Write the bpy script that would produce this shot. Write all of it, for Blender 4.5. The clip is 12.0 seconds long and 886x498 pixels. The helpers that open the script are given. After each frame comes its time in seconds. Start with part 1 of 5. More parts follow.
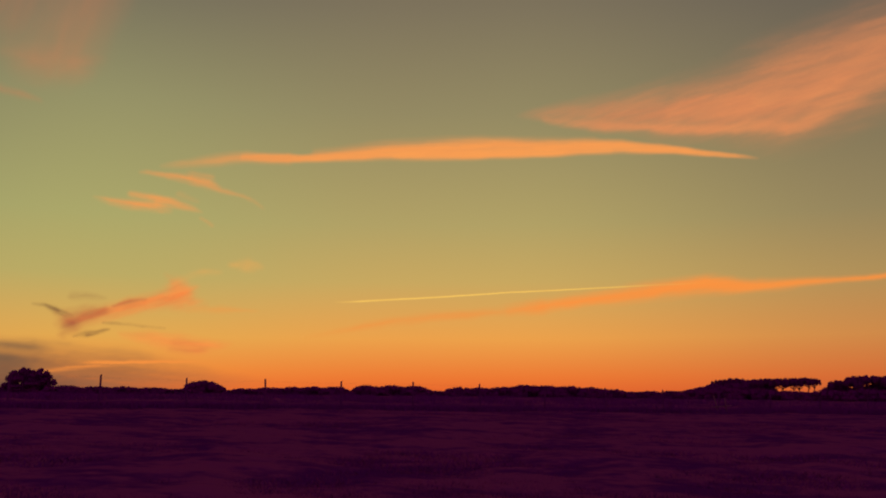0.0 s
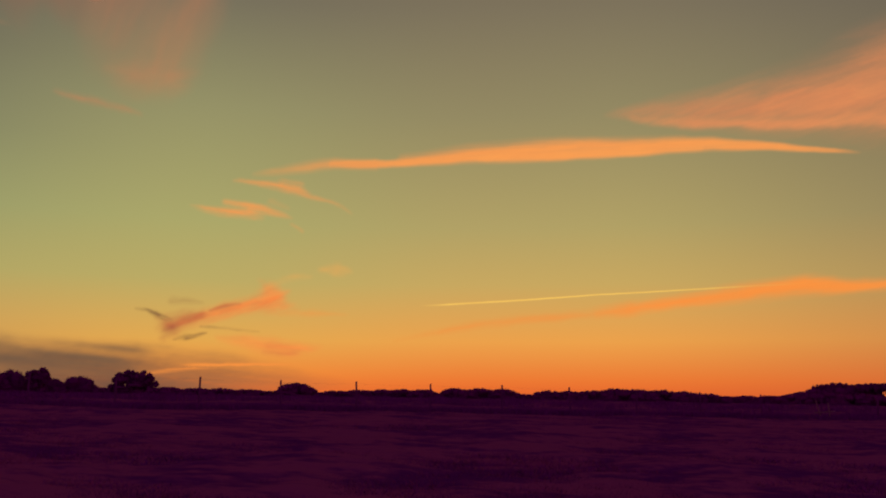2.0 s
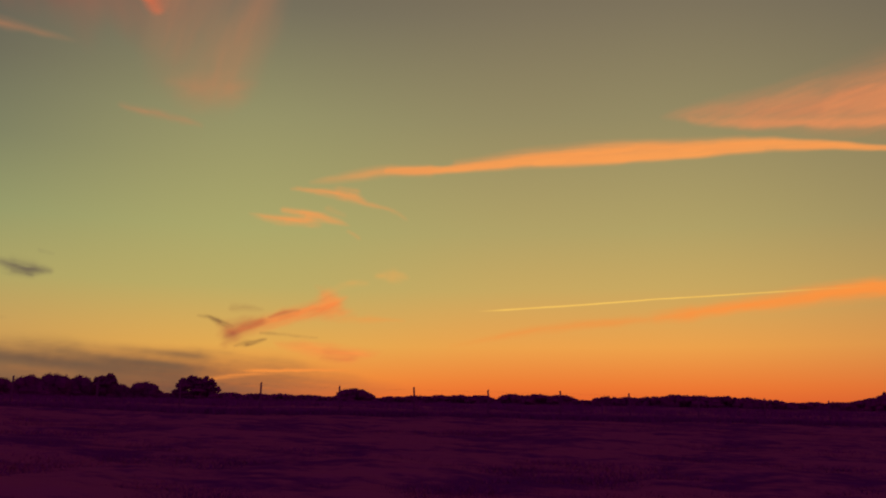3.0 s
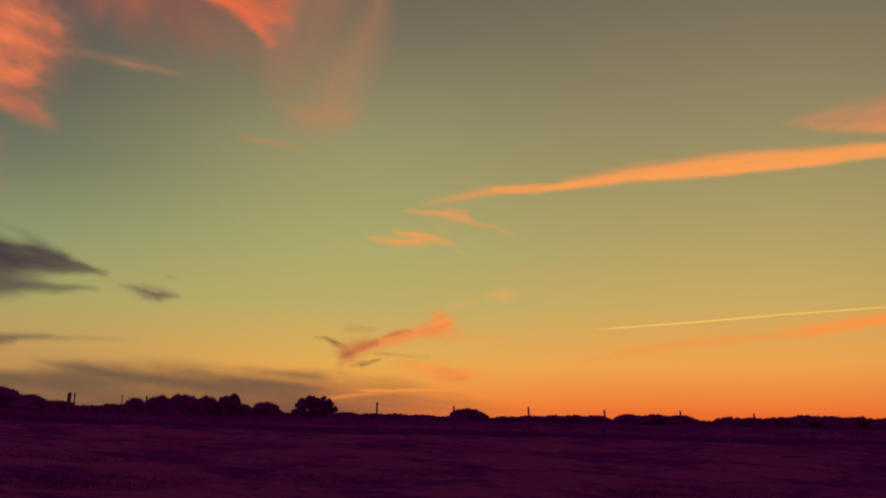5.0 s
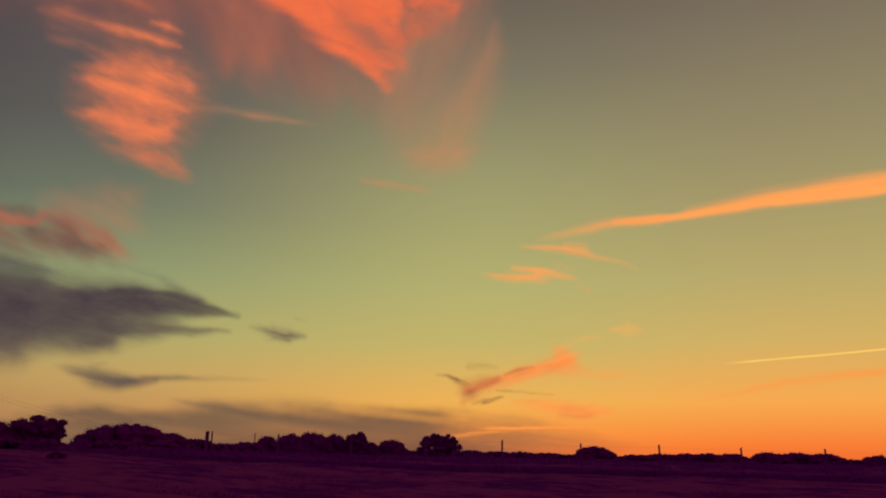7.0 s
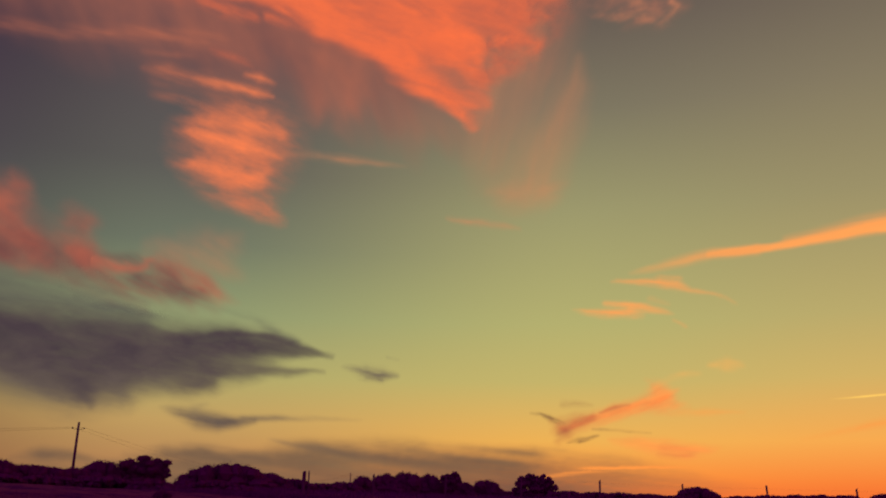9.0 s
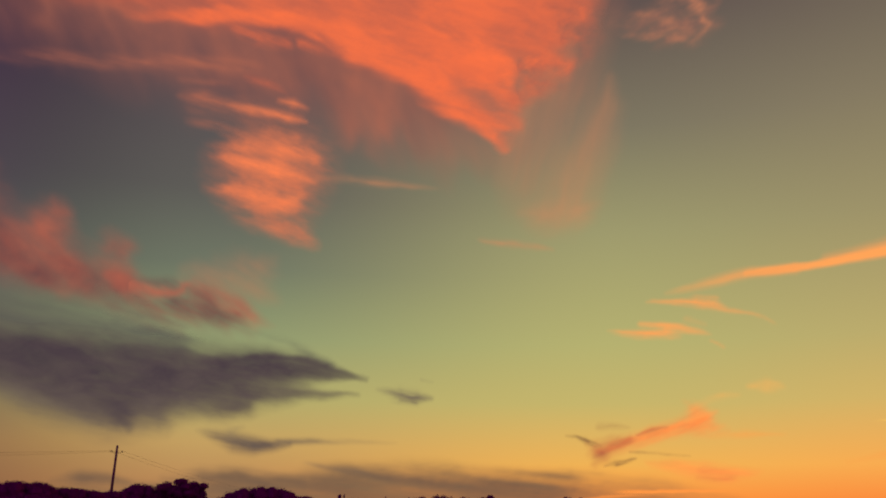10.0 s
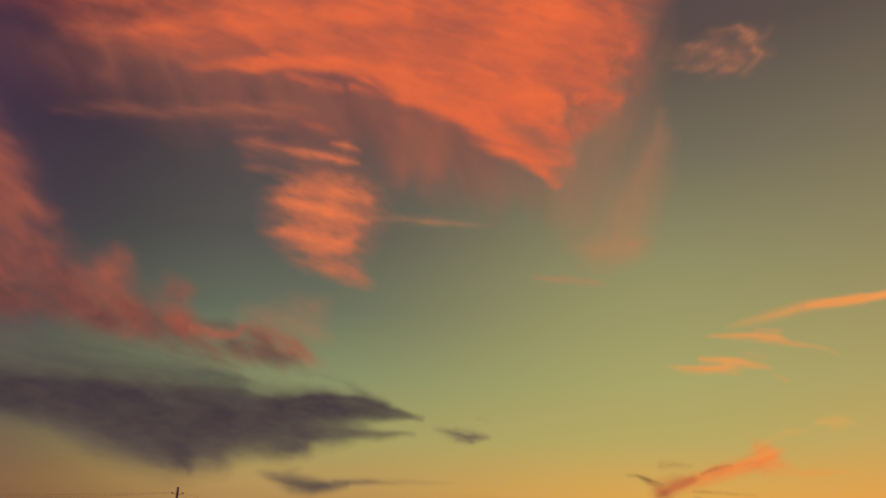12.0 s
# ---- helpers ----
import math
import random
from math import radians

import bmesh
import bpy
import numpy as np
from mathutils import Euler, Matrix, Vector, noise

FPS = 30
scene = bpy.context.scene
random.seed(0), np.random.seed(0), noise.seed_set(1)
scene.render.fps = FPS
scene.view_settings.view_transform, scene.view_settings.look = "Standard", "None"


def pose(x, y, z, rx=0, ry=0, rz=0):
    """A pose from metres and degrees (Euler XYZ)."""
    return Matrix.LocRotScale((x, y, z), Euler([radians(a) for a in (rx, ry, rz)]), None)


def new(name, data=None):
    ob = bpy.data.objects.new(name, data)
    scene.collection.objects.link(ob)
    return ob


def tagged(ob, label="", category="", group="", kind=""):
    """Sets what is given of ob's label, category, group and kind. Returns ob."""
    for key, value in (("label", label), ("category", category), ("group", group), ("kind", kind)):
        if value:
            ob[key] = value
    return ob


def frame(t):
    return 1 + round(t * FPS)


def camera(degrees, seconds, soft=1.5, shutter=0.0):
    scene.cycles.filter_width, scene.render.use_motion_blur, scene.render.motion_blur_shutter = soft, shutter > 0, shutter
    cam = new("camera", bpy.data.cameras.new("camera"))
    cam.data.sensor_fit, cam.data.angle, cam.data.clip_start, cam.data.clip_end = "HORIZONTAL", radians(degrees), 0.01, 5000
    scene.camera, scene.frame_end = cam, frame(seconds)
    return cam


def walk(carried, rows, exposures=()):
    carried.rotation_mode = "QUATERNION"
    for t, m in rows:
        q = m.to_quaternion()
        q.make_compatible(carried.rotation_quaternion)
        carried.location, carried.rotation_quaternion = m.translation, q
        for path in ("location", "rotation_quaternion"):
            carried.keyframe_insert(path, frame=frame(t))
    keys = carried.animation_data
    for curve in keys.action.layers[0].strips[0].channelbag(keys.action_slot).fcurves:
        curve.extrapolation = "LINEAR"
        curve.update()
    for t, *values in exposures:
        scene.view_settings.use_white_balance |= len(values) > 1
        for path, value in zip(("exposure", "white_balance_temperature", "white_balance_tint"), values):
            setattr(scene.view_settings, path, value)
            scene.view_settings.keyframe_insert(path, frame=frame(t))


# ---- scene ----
# A pan over a field at dusk: the camera stands in a pasture and turns left and up.
EYE = 1.5
cam = camera(56.2, 12.0, soft=2.0)
walk(cam, [
    (0, pose(0.080, 0.0, EYE, 99.80, 0.00, 0.00)),
    (0.5, pose(0.069, 0.0, EYE, 99.71, -0.08, 1.40)),
    (1, pose(0.057, 0.0, EYE, 99.73, -0.18, 2.82)),
    (1.5, pose(0.046, 0.0, EYE, 99.84, -0.27, 4.31)),
    (2, pose(0.034, 0.0, EYE, 99.99, -0.33, 5.98)),
    (2.5, pose(0.023, 0.0, EYE, 100.16, -0.40, 7.86)),
    (3, pose(0.011, 0.0, EYE, 100.35, -0.44, 9.86)),
    (5, pose(-0.034, 0.0, EYE, 101.61, -0.58, 17.54)),
    (5.5, pose(-0.046, 0.0, EYE, 102.12, -0.68, 19.59)),
    (6, pose(-0.057, 0.0, EYE, 102.71, -0.71, 21.61)),
    (6.5, pose(-0.069, 0.0, EYE, 103.33, -0.72, 23.72)),
    (7, pose(-0.080, 0.0, EYE, 104.03, -0.66, 25.91)),
    (9, pose(-0.088, 0.0, EYE, 106.55, -0.84, 32.23)),
    (9.5, pose(-0.090, 0.0, EYE, 107.26, -0.89, 33.42)),
    (10, pose(-0.092, 0.0, EYE, 108.02, -0.95, 34.57)),
    (10.5, pose(-0.094, 0.0, EYE, 108.81, -0.99, 35.58)),
    (11, pose(-0.096, 0.0, EYE, 109.50, -1.02, 36.53)),
    (11.5, pose(-0.098, 0.0, EYE, 110.07, -1.03, 37.47)),
    (12, pose(-0.100, 0.0, EYE, 110.56, -1.04, 38.41)),
], exposures=[(0.0, -0.04), (5.0, -0.02), (6.5, 0.07), (7.0, 0.12), (9.5, 0.14), (10.5, 0.17), (11.0, 0.19), (11.5, 0.17), (12.0, -0.10)])


# ---- sky and light ----
def lin(r, g, b, a=1.0):
    """Linear colour of an 8-bit display colour."""
    f = lambda v: ((v / 255 + 0.055) / 1.055) ** 2.4 if v > 10 else v / 255 / 12.92
    return (f(r), f(g), f(b), a)


class Nodes:
    """Short hand for a node tree."""

    def __init__(self, tree):
        self.tree = tree
        tree.nodes.clear()

    def add(self, kind, **values):
        n = self.tree.nodes.new(kind)
        for key, v in values.items():
            if key == "op":
                n.operation = v
            elif key == "blend":
                n.blend_type = v
            elif key == "attr":
                n.attribute_name = v
        return n

    def link(self, a, b):
        self.tree.links.new(a, b)

    def put(self, socket, v):
        if isinstance(v, bpy.types.NodeSocket):
            self.link(v, socket)
        else:
            socket.default_value = v

    def math(self, op, a, b=0.0, clamp=False):
        n = self.add("ShaderNodeMath", op=op)
        n.use_clamp = clamp
        self.put(n.inputs[0], a)
        self.put(n.inputs[1], b)
        return n.outputs[0]

    def mix(self, fac, a, b, blend="MIX"):
        n = self.add("ShaderNodeMixRGB", blend=blend)
        self.put(n.inputs[0], fac)
        self.put(n.inputs[1], a)
        self.put(n.inputs[2], b)
        return n.outputs[0]

    def ramp(self, fac, stops, mode="LINEAR"):
        n = self.add("ShaderNodeValToRGB")
        e = n.color_ramp.elements
        n.color_ramp.interpolation = mode
        for i, (p, col) in enumerate(stops):
            el = e[i] if i < 2 else e.new(p)
            el.position, el.color = p, col
        self.put(n.inputs[0], fac)
        return n.outputs[0]

    def smooth(self, v, a, b):
        n = self.add("ShaderNodeMapRange")
        n.interpolation_type = "SMOOTHSTEP"
        self.put(n.inputs[0], v)
        n.inputs[1].default_value, n.inputs[2].default_value = a, b
        return n.outputs[0]

    def noise(self, coord, scale, detail=4.0, rough=0.55, stretch=(1, 1, 1)):
        m = self.add("ShaderNodeMapping")
        m.inputs["Scale"].default_value = stretch
        self.link(coord, m.inputs[0])
        n = self.add("ShaderNodeTexNoise")
        self.link(m.outputs[0], n.inputs["Vector"])
        n.inputs["Scale"].default_value, n.inputs["Detail"].default_value, n.inputs["Roughness"].default_value = scale, detail, rough
        return n.outputs[0]


def sky_stops(rows):
    """Stops of a sky ramp over the sine of the elevation, from (degrees, display colour)."""
    return [(math.sin(radians(e)), lin(*col)) for e, col in rows]


world = bpy.data.worlds.new("dusk_sky")
scene.world = world
world.use_nodes = True
w = Nodes(world.node_tree)
tc = w.add("ShaderNodeTexCoord")
sep = w.add("ShaderNodeSeparateXYZ")
w.link(tc.outputs["Generated"], sep.inputs[0])
high = w.math("MAXIMUM", sep.outputs[2], 0.0)
bearing = w.math("MULTIPLY", w.math("ARCTAN2", sep.outputs[0], sep.outputs[1]), -180 / math.pi)  # degrees to the left of the afterglow
SUNSET = [(0, (234, 104, 46)), (1.0, (240, 123, 52)), (3.6, (239, 163, 76)), (7.5, (203, 170, 97)), (11.4, (180, 163, 103)),
          (19, (150, 139, 100)), (26, (127, 116, 93)), (34, (97, 85, 78)), (60, (70, 52, 76)), (90, (58, 40, 76))]
MIDDLE = [(0, (240, 113, 50)), (1.5, (243, 145, 61)), (3.6, (230, 171, 81)), (7.5, (190, 173, 102)), (11.4, (174, 169, 107)),
          (19, (151, 147, 104)), (26, (120, 113, 93)), (34, (92, 78, 75)), (60, (62, 46, 74)), (90, (58, 40, 76))]
LEFT = [(0, (158, 112, 74)), (2, (179, 131, 82)), (4.5, (187, 152, 92)), (7.5, (168, 162, 102)), (11.4, (138, 147, 106)),
        (16, (107, 114, 96)), (21, (91, 89, 84)), (27, (86, 78, 79)), (33, (82, 69, 77)), (60, (62, 46, 74)), (90, (58, 40, 76))]
FAR_LEFT = [(0, (124, 80, 56)), (4, (136, 102, 66)), (8, (108, 103, 78)), (14, (82, 86, 80)), (20, (68, 64, 68)), (27, (61, 50, 61)), (34, (52, 40, 54)), (60, (56, 40, 70)), (90, (58, 40, 76))]
RIGHT = [(0, (206, 96, 50)), (1.0, (214, 108, 54)), (3.6, (208, 138, 74)), (7.5, (176, 144, 90)), (11.4, (150, 133, 94)),
         (19, (124, 112, 88)), (26, (101, 93, 85)), (34, (92, 82, 84)), (60, (66, 50, 76)), (90, (58, 40, 76))]
# unseen sky behind the camera, made bright purple to lift the dark land
BEHIND = [(0, (150, 92, 140)), (6, (168, 98, 152)), (15, (142, 84, 140)), (40, (92, 58, 108)), (90, (58, 40, 76))]
col = w.mix(w.smooth(bearing, 2, 24), w.ramp(high, sky_stops(SUNSET)), w.ramp(high, sky_stops(MIDDLE)))
col = w.mix(w.smooth(bearing, 22, 52), col, w.ramp(high, sky_stops(LEFT)))
col = w.mix(w.smooth(bearing, 50, 68), col, w.ramp(high, sky_stops(FAR_LEFT)))
col = w.mix(w.smooth(bearing, -4, -32), col, w.ramp(high, sky_stops(RIGHT)))
col = w.mix(w.smooth(w.math("ABSOLUTE", bearing), 58, 120), col, w.ramp(high, sky_stops(BEHIND)))
bg = w.add("ShaderNodeBackground")
w.link(col, bg.inputs[0])
bg.inputs[1].default_value = 1.0
out = w.add("ShaderNodeOutputWorld")
w.link(bg.outputs[0], out.inputs[0])


# ---- materials ----
def surface(name, dark, light, scale=3.0, fine=40.0, rough=0.9, bump=0.3, stretch=(1, 1, 1), island=0.0, gloss=0.0, sharp=(0.34, 0.66), thin=0.0):
    """A rough natural surface: two scales of colour, fine relief, and a little difference from piece to piece."""
    mat = bpy.data.materials.new(name)
    mat.use_nodes = True
    n = Nodes(mat.node_tree)
    co = n.add("ShaderNodeTexCoord").outputs["Object"]
    a, b = n.noise(co, scale, 5.0, 0.6, stretch), n.noise(co, fine, 3.0, 0.6, stretch)
    t = n.smooth(n.math("ADD", n.math("MULTIPLY", a, 0.65), n.math("MULTIPLY", b, 0.35)), *sharp)
    if island:
        r = n.add("ShaderNodeNewGeometry").outputs["Random Per Island"]
        t = n.math("ADD", n.math("MULTIPLY", t, 1 - island), n.math("MULTIPLY", r, island))
    c = n.mix(t, dark, light)
    p = n.add("ShaderNodeBsdfPrincipled")
    n.link(c, p.inputs["Base Color"])
    p.inputs["Roughness"].default_value = rough
    p.inputs["Specular IOR Level"].default_value = gloss
    if bump:
        bm_ = n.add("ShaderNodeBump")
        bm_.inputs["Strength"].default_value = bump
        n.link(b, bm_.inputs["Height"])
        n.link(bm_.outputs[0], p.inputs["Normal"])
    o = n.add("ShaderNodeOutputMaterial")
    shader = p.outputs[0]
    if thin:  # leaves and blades let part of the light through
        tl, m = n.add("ShaderNodeBsdfTranslucent"), n.add("ShaderNodeMixShader")
        n.link(c, tl.inputs[0])
        m.inputs[0].default_value = thin
        n.link(p.outputs[0], m.inputs[1])
        n.link(tl.outputs[0], m.inputs[2])
        shader = m.outputs[0]
    n.link(shader, o.inputs[0])
    return mat


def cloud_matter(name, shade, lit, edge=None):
    """Far cloud that emits its own colour: its thickness sets how much of the sky it hides, its tone paints in the run
    from the shaded to the lit side.
    """
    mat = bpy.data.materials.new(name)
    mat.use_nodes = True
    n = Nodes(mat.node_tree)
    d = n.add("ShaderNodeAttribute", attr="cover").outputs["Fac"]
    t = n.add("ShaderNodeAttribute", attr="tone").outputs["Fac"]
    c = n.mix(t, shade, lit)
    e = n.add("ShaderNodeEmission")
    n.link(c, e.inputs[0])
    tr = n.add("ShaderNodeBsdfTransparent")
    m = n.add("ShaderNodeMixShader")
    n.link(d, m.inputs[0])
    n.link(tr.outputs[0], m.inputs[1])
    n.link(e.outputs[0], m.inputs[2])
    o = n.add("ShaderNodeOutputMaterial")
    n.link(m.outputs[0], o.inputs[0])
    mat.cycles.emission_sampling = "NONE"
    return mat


SOIL = surface("pasture", (0.12, 0.009, 0.13, 1), (0.28, 0.050, 0.152, 1), 0.66, 3.2, 0.95, 0.3, stretch=(0.6, 1, 1), sharp=(0.41, 0.54))
GRASS = surface("short_grass", (0.17, 0.02, 0.13, 1), (0.29, 0.05, 0.145, 1), 0.8, 9.0, 0.9, 0.0, island=0.2)
TUSSOCK = surface("dark_tussock", (0.13, 0.008, 0.15, 1), (0.22, 0.016, 0.19, 1), 0.8, 9.0, 0.9, 0.0, island=0.4)
LEAVES = surface("dark_foliage", (0.20, 0.011, 0.16, 1), (0.24, 0.014, 0.18, 1), 0.5, 6.0, 0.8, 0.0, island=0.1, thin=0.25)
BARK = surface("bark", (0.07, 0.010, 0.06, 1), (0.12, 0.022, 0.09, 1), 2.0, 20.0, 0.9, 0.4, (1, 1, 0.2))
TIMBER = surface("weathered_timber", (0.12, 0.014, 0.11, 1), (0.20, 0.03, 0.15, 1), 3.0, 30.0, 0.85, 0.4, (1, 1, 0.15))
PALE = surface("pale_timber", (0.20, 0.08, 0.11, 1), (0.30, 0.13, 0.16, 1), 3.0, 30.0, 0.85, 0.3, (1, 1, 0.15))
WIRE = surface("dull_wire", (0.05, 0.03, 0.04, 1), (0.09, 0.06, 0.07, 1), 5.0, 30.0, 0.6, 0.0)
CERAMIC = surface("insulator_glaze", (0.07, 0.03, 0.04, 1), (0.11, 0.05, 0.06, 1), 5.0, 30.0, 0.35, 0.0, gloss=0.5)


# ---- geometry helpers ----
def lattice(ix, iy, seed):
    h = (ix.astype(np.int64) * 374761393 + iy.astype(np.int64) * 668265263 + seed * 1442695041) & 0xFFFFFFFF
    h = ((h ^ (h >> 13)) * 1274126177) & 0xFFFFFFFF
    return ((h ^ (h >> 16)) & 0xFFFF) / 65535.0


def value_noise(x, y, seed):
    ix, iy = np.floor(x), np.floor(y)
    fx, fy = x - ix, y - iy
    fx, fy = fx ** 3 * (fx * (fx * 6 - 15) + 10), fy ** 3 * (fy * (fy * 6 - 15) + 10)
    a, b = lattice(ix, iy, seed), lattice(ix + 1, iy, seed)
    c, d = lattice(ix, iy + 1, seed), lattice(ix + 1, iy + 1, seed)
    return (a * (1 - fx) + b * fx) * (1 - fy) + (c * (1 - fx) + d * fx) * fy


def fbm(x, y, seed, octaves=5, gain=0.52):
    """Fractal noise, 0 to 1, mean about a half."""
    total, amp, norm = 0.0, 1.0, 0.0
    for o in range(octaves):
        u, v = x, y
        total = total + amp * value_noise(u * 2 ** o + 17.3 * o, v * 2 ** o - 9.1 * o, seed + 31 * o)
        norm, amp = norm + amp, amp * gain
    return total / norm


def sstep(a, b, x):
    t = np.clip((x - a) / (b - a + 1e-9), 0, 1)
    return t * t * (3 - 2 * t)


def mesh_of(name, verts, faces, mat, smooth=False):
    me = bpy.data.meshes.new(name)
    me.from_pydata([tuple(v) for v in np.asarray(verts, float).tolist()], [], [tuple(f) for f in (faces.tolist() if isinstance(faces, np.ndarray) else faces)])
    me.materials.append(mat)
    if smooth:
        me.shade_smooth()
    return me


def part(name, me, parent, label=""):
    ob = new(name, me)
    ob.parent = parent
    return tagged(ob, label)


def ground_z(x, y):
    """Height of the land: it rises gently towards the left and away from the camera and then levels out."""
    x, y = np.asarray(x, float), np.asarray(y, float)
    r = np.hypot(x, y) + 1e-6
    slope = -0.0329 * x / r + 0.0285 * y / r + 0.12 * np.maximum(0, -x / r - 0.4) ** 2
    return slope * 35 * (1 - np.exp(-r / 35))


def spot(bearing_deg, dist):
    return -math.sin(radians(bearing_deg)) * dist, math.cos(radians(bearing_deg)) * dist


def top_height(bearing_deg, dist, elevation):
    """Height over the ground there of what reaches the elevation seen from the camera."""
    x, y = spot(bearing_deg, dist)
    return EYE + dist * math.tan(radians(elevation)) - float(ground_z(x, y))


def tube(points, radii, sides=7):
    """Verts and faces of a tapered round limb along points."""
    verts, faces = [], []
    n = len(points)
    for i, p in enumerate(points):
        p = Vector(p)
        d = (Vector(points[min(i + 1, n - 1)]) - Vector(points[max(i - 1, 0)])).normalized()
        a = d.orthogonal().normalized()
        b = d.cross(a)
        for k in range(sides):
            t = 2 * math.pi * k / sides
            verts.append(tuple(p + (a * math.cos(t) + b * math.sin(t)) * radii[i]))
    for i in range(n - 1):
        for k in range(sides):
            k2 = (k + 1) % sides
            faces.append((i * sides + k, i * sides + k2, (i + 1) * sides + k2, (i + 1) * sides + k))
    faces.append(tuple(range(sides - 1, -1, -1)))
    faces.append(tuple(range((n - 1) * sides, n * sides)))
    return verts, faces


def joined(pieces):
    verts, faces = [], []
    for v, f in pieces:
        o = len(verts)
        verts.extend(v)
        faces.extend(tuple(i + o for i in q) for q in f)
    return verts, faces


def leaf_cloud(rng, lobes, count, size):
    """Small bent leaves (pairs of triangles) strewn through ellipsoid lobes, thicker near their skin."""
    lobes = np.array(lobes, float)
    vol = (lobes[:, 3] * lobes[:, 4] * lobes[:, 5]) ** 0.7
    pick = rng.choice(len(lobes), count, p=vol / vol.sum())
    d = rng.normal(size=(count, 3))
    d /= np.linalg.norm(d, axis=1)[:, None]
    rad = rng.uniform(0.15, 1.0, count) ** 0.55 * rng.uniform(0.85, 1.0, count)
    c = lobes[pick, :3] + d * lobes[pick, 3:] * rad[:, None]
    a = rng.normal(size=(count, 3))
    a /= np.linalg.norm(a, axis=1)[:, None]
    b = np.cross(a, rng.normal(size=(count, 3)))
    b /= np.linalg.norm(b, axis=1)[:, None]
    s = (size * rng.uniform(0.5, 1.25, count))[:, None]
    v = np.stack([c - a * s * 0.75, c + b * s * 0.62, c + a * s * 0.75, c - b * s * 0.62 + np.cross(a, b) * s * 0.3], 1).reshape(-1, 3)
    i = np.arange(count)[:, None] * 4
    return v, np.concatenate([i + np.array([[0, 1, 2]]), i + np.array([[0, 2, 3]])], 0)


def with_cores(verts, faces, lobes, scale, rng):
    """Adds a lumpy inner mass of twigs to each lobe, so that no sky shows through the heart of a crown."""
    pieces_v, pieces_f, o = [verts], [faces], len(verts)
    for cx, cy, cz, rx, ry, rz in lobes:
        rows, cols = 5, 9
        t = np.linspace(0.15, math.pi - 0.15, rows)[:, None]
        p = np.linspace(0, 2 * math.pi, cols, endpoint=False)[None, :]
        k = scale * rng.uniform(0.82, 1.12, (rows, cols))
        v = np.stack([cx + rx * k * np.sin(t) * np.cos(p), cy + ry * k * np.sin(t) * np.sin(p), cz + rz * k * np.cos(t) * np.ones_like(p)], -1).reshape(-1, 3)
        a = (np.arange(rows - 1)[:, None] * cols + np.arange(cols)[None, :]).ravel()
        b = (np.arange(rows - 1)[:, None] * cols + (np.arange(cols)[None, :] + 1) % cols).ravel()
        pieces_f.append(o + np.concatenate([np.stack([a, b, b + cols], 1), np.stack([a, b + cols, a + cols], 1)]))
        pieces_v.append(v)
        o += len(v)
    return np.concatenate(pieces_v), np.concatenate(pieces_f)


# ---- the land ----
def build_ground():
    fine = np.arange(-36, 76, 0.28)
    bear = np.concatenate([fine, np.arange(76, 324, 3.0)])
    rad = [0.3, 0.6, 1.0, 1.5, 2.0, 2.5, 3.0]
    while rad[-1] < 4700:
        rad.append(rad[-1] * (1.012 if rad[-1] < 75 else 1.06))
    rad = np.array(rad)
    B, R = np.meshgrid(np.radians(bear), rad)
    X, Y = -np.sin(B) * R, np.cos(B) * R
    fade = np.clip(1 - R / 140, 0, 1)
    hump = (fbm(X / 3.1, Y / 2.2, 5, 4) - 0.5) * 0.34 + (fbm(X / 0.7, Y / 0.6, 9, 3) - 0.5) * 0.10
    Z = ground_z(X, Y) + hump * fade * np.clip(R / 12, 0, 1)
    n, m = len(bear), len(rad)
    verts = np.stack([X, Y, Z], -1).reshape(-1, 3)
    verts = np.concatenate([verts, [[0, 0, 0]]])
    k = np.arange(n)
    k2 = (k + 1) % n
    quads = [np.stack([i * n + k, (i + 1) * n + k, (i + 1) * n + k2, i * n + k2], 1)[:, ::-1] for i in range(m - 1)]
    faces = np.concatenate(quads).tolist() + [(len(verts) - 1, int(b), int(a)) for a, b in zip(k, k2)]
    ob = new("ground", mesh_of("ground", verts, faces, SOIL, True))
    return tagged(ob, "dark purple-brown grazed pasture with uneven tussocky surface at dusk", "ground", "", "structure")


def blades(name, label, rng, centres, per, spread, height, mat, category="grass", droop=0.45):
    """Tufts of grass blades, single bent triangles, round the centres."""
    n = len(centres) * per
    c = np.repeat(np.asarray(centres), per, 0) + rng.normal(size=(n, 2)) * spread
    z = ground_z(c[:, 0], c[:, 1]) - 0.06
    h = height * rng.uniform(0.5, 1.3, n)
    t = rng.uniform(0, 2 * math.pi, n)
    lean = rng.normal(size=(n, 2)) * h[:, None] * droop
    wd = 0.05 * h[:, None] + 0.010
    side = np.stack([np.cos(t), np.sin(t)], 1) * wd
    lo1 = np.column_stack([c - side, z])
    lo2 = np.column_stack([c + side, z])
    tip = np.column_stack([c + lean, z + h + 0.06])
    v = np.stack([lo1, lo2, tip], 1).reshape(-1, 3)
    f = np.arange(n * 3).reshape(-1, 3)
    ob = new(name, mesh_of(name, v, f, mat))
    return tagged(ob, label, category, "", "stuff")


def polar_scatter(rng, count, lo, hi, near, far):
    b = rng.uniform(lo, hi, count)
    r = near * (far / near) ** rng.uniform(0, 1, count)
    return np.stack([-np.sin(np.radians(b)) * r, np.cos(np.radians(b)) * r], 1)


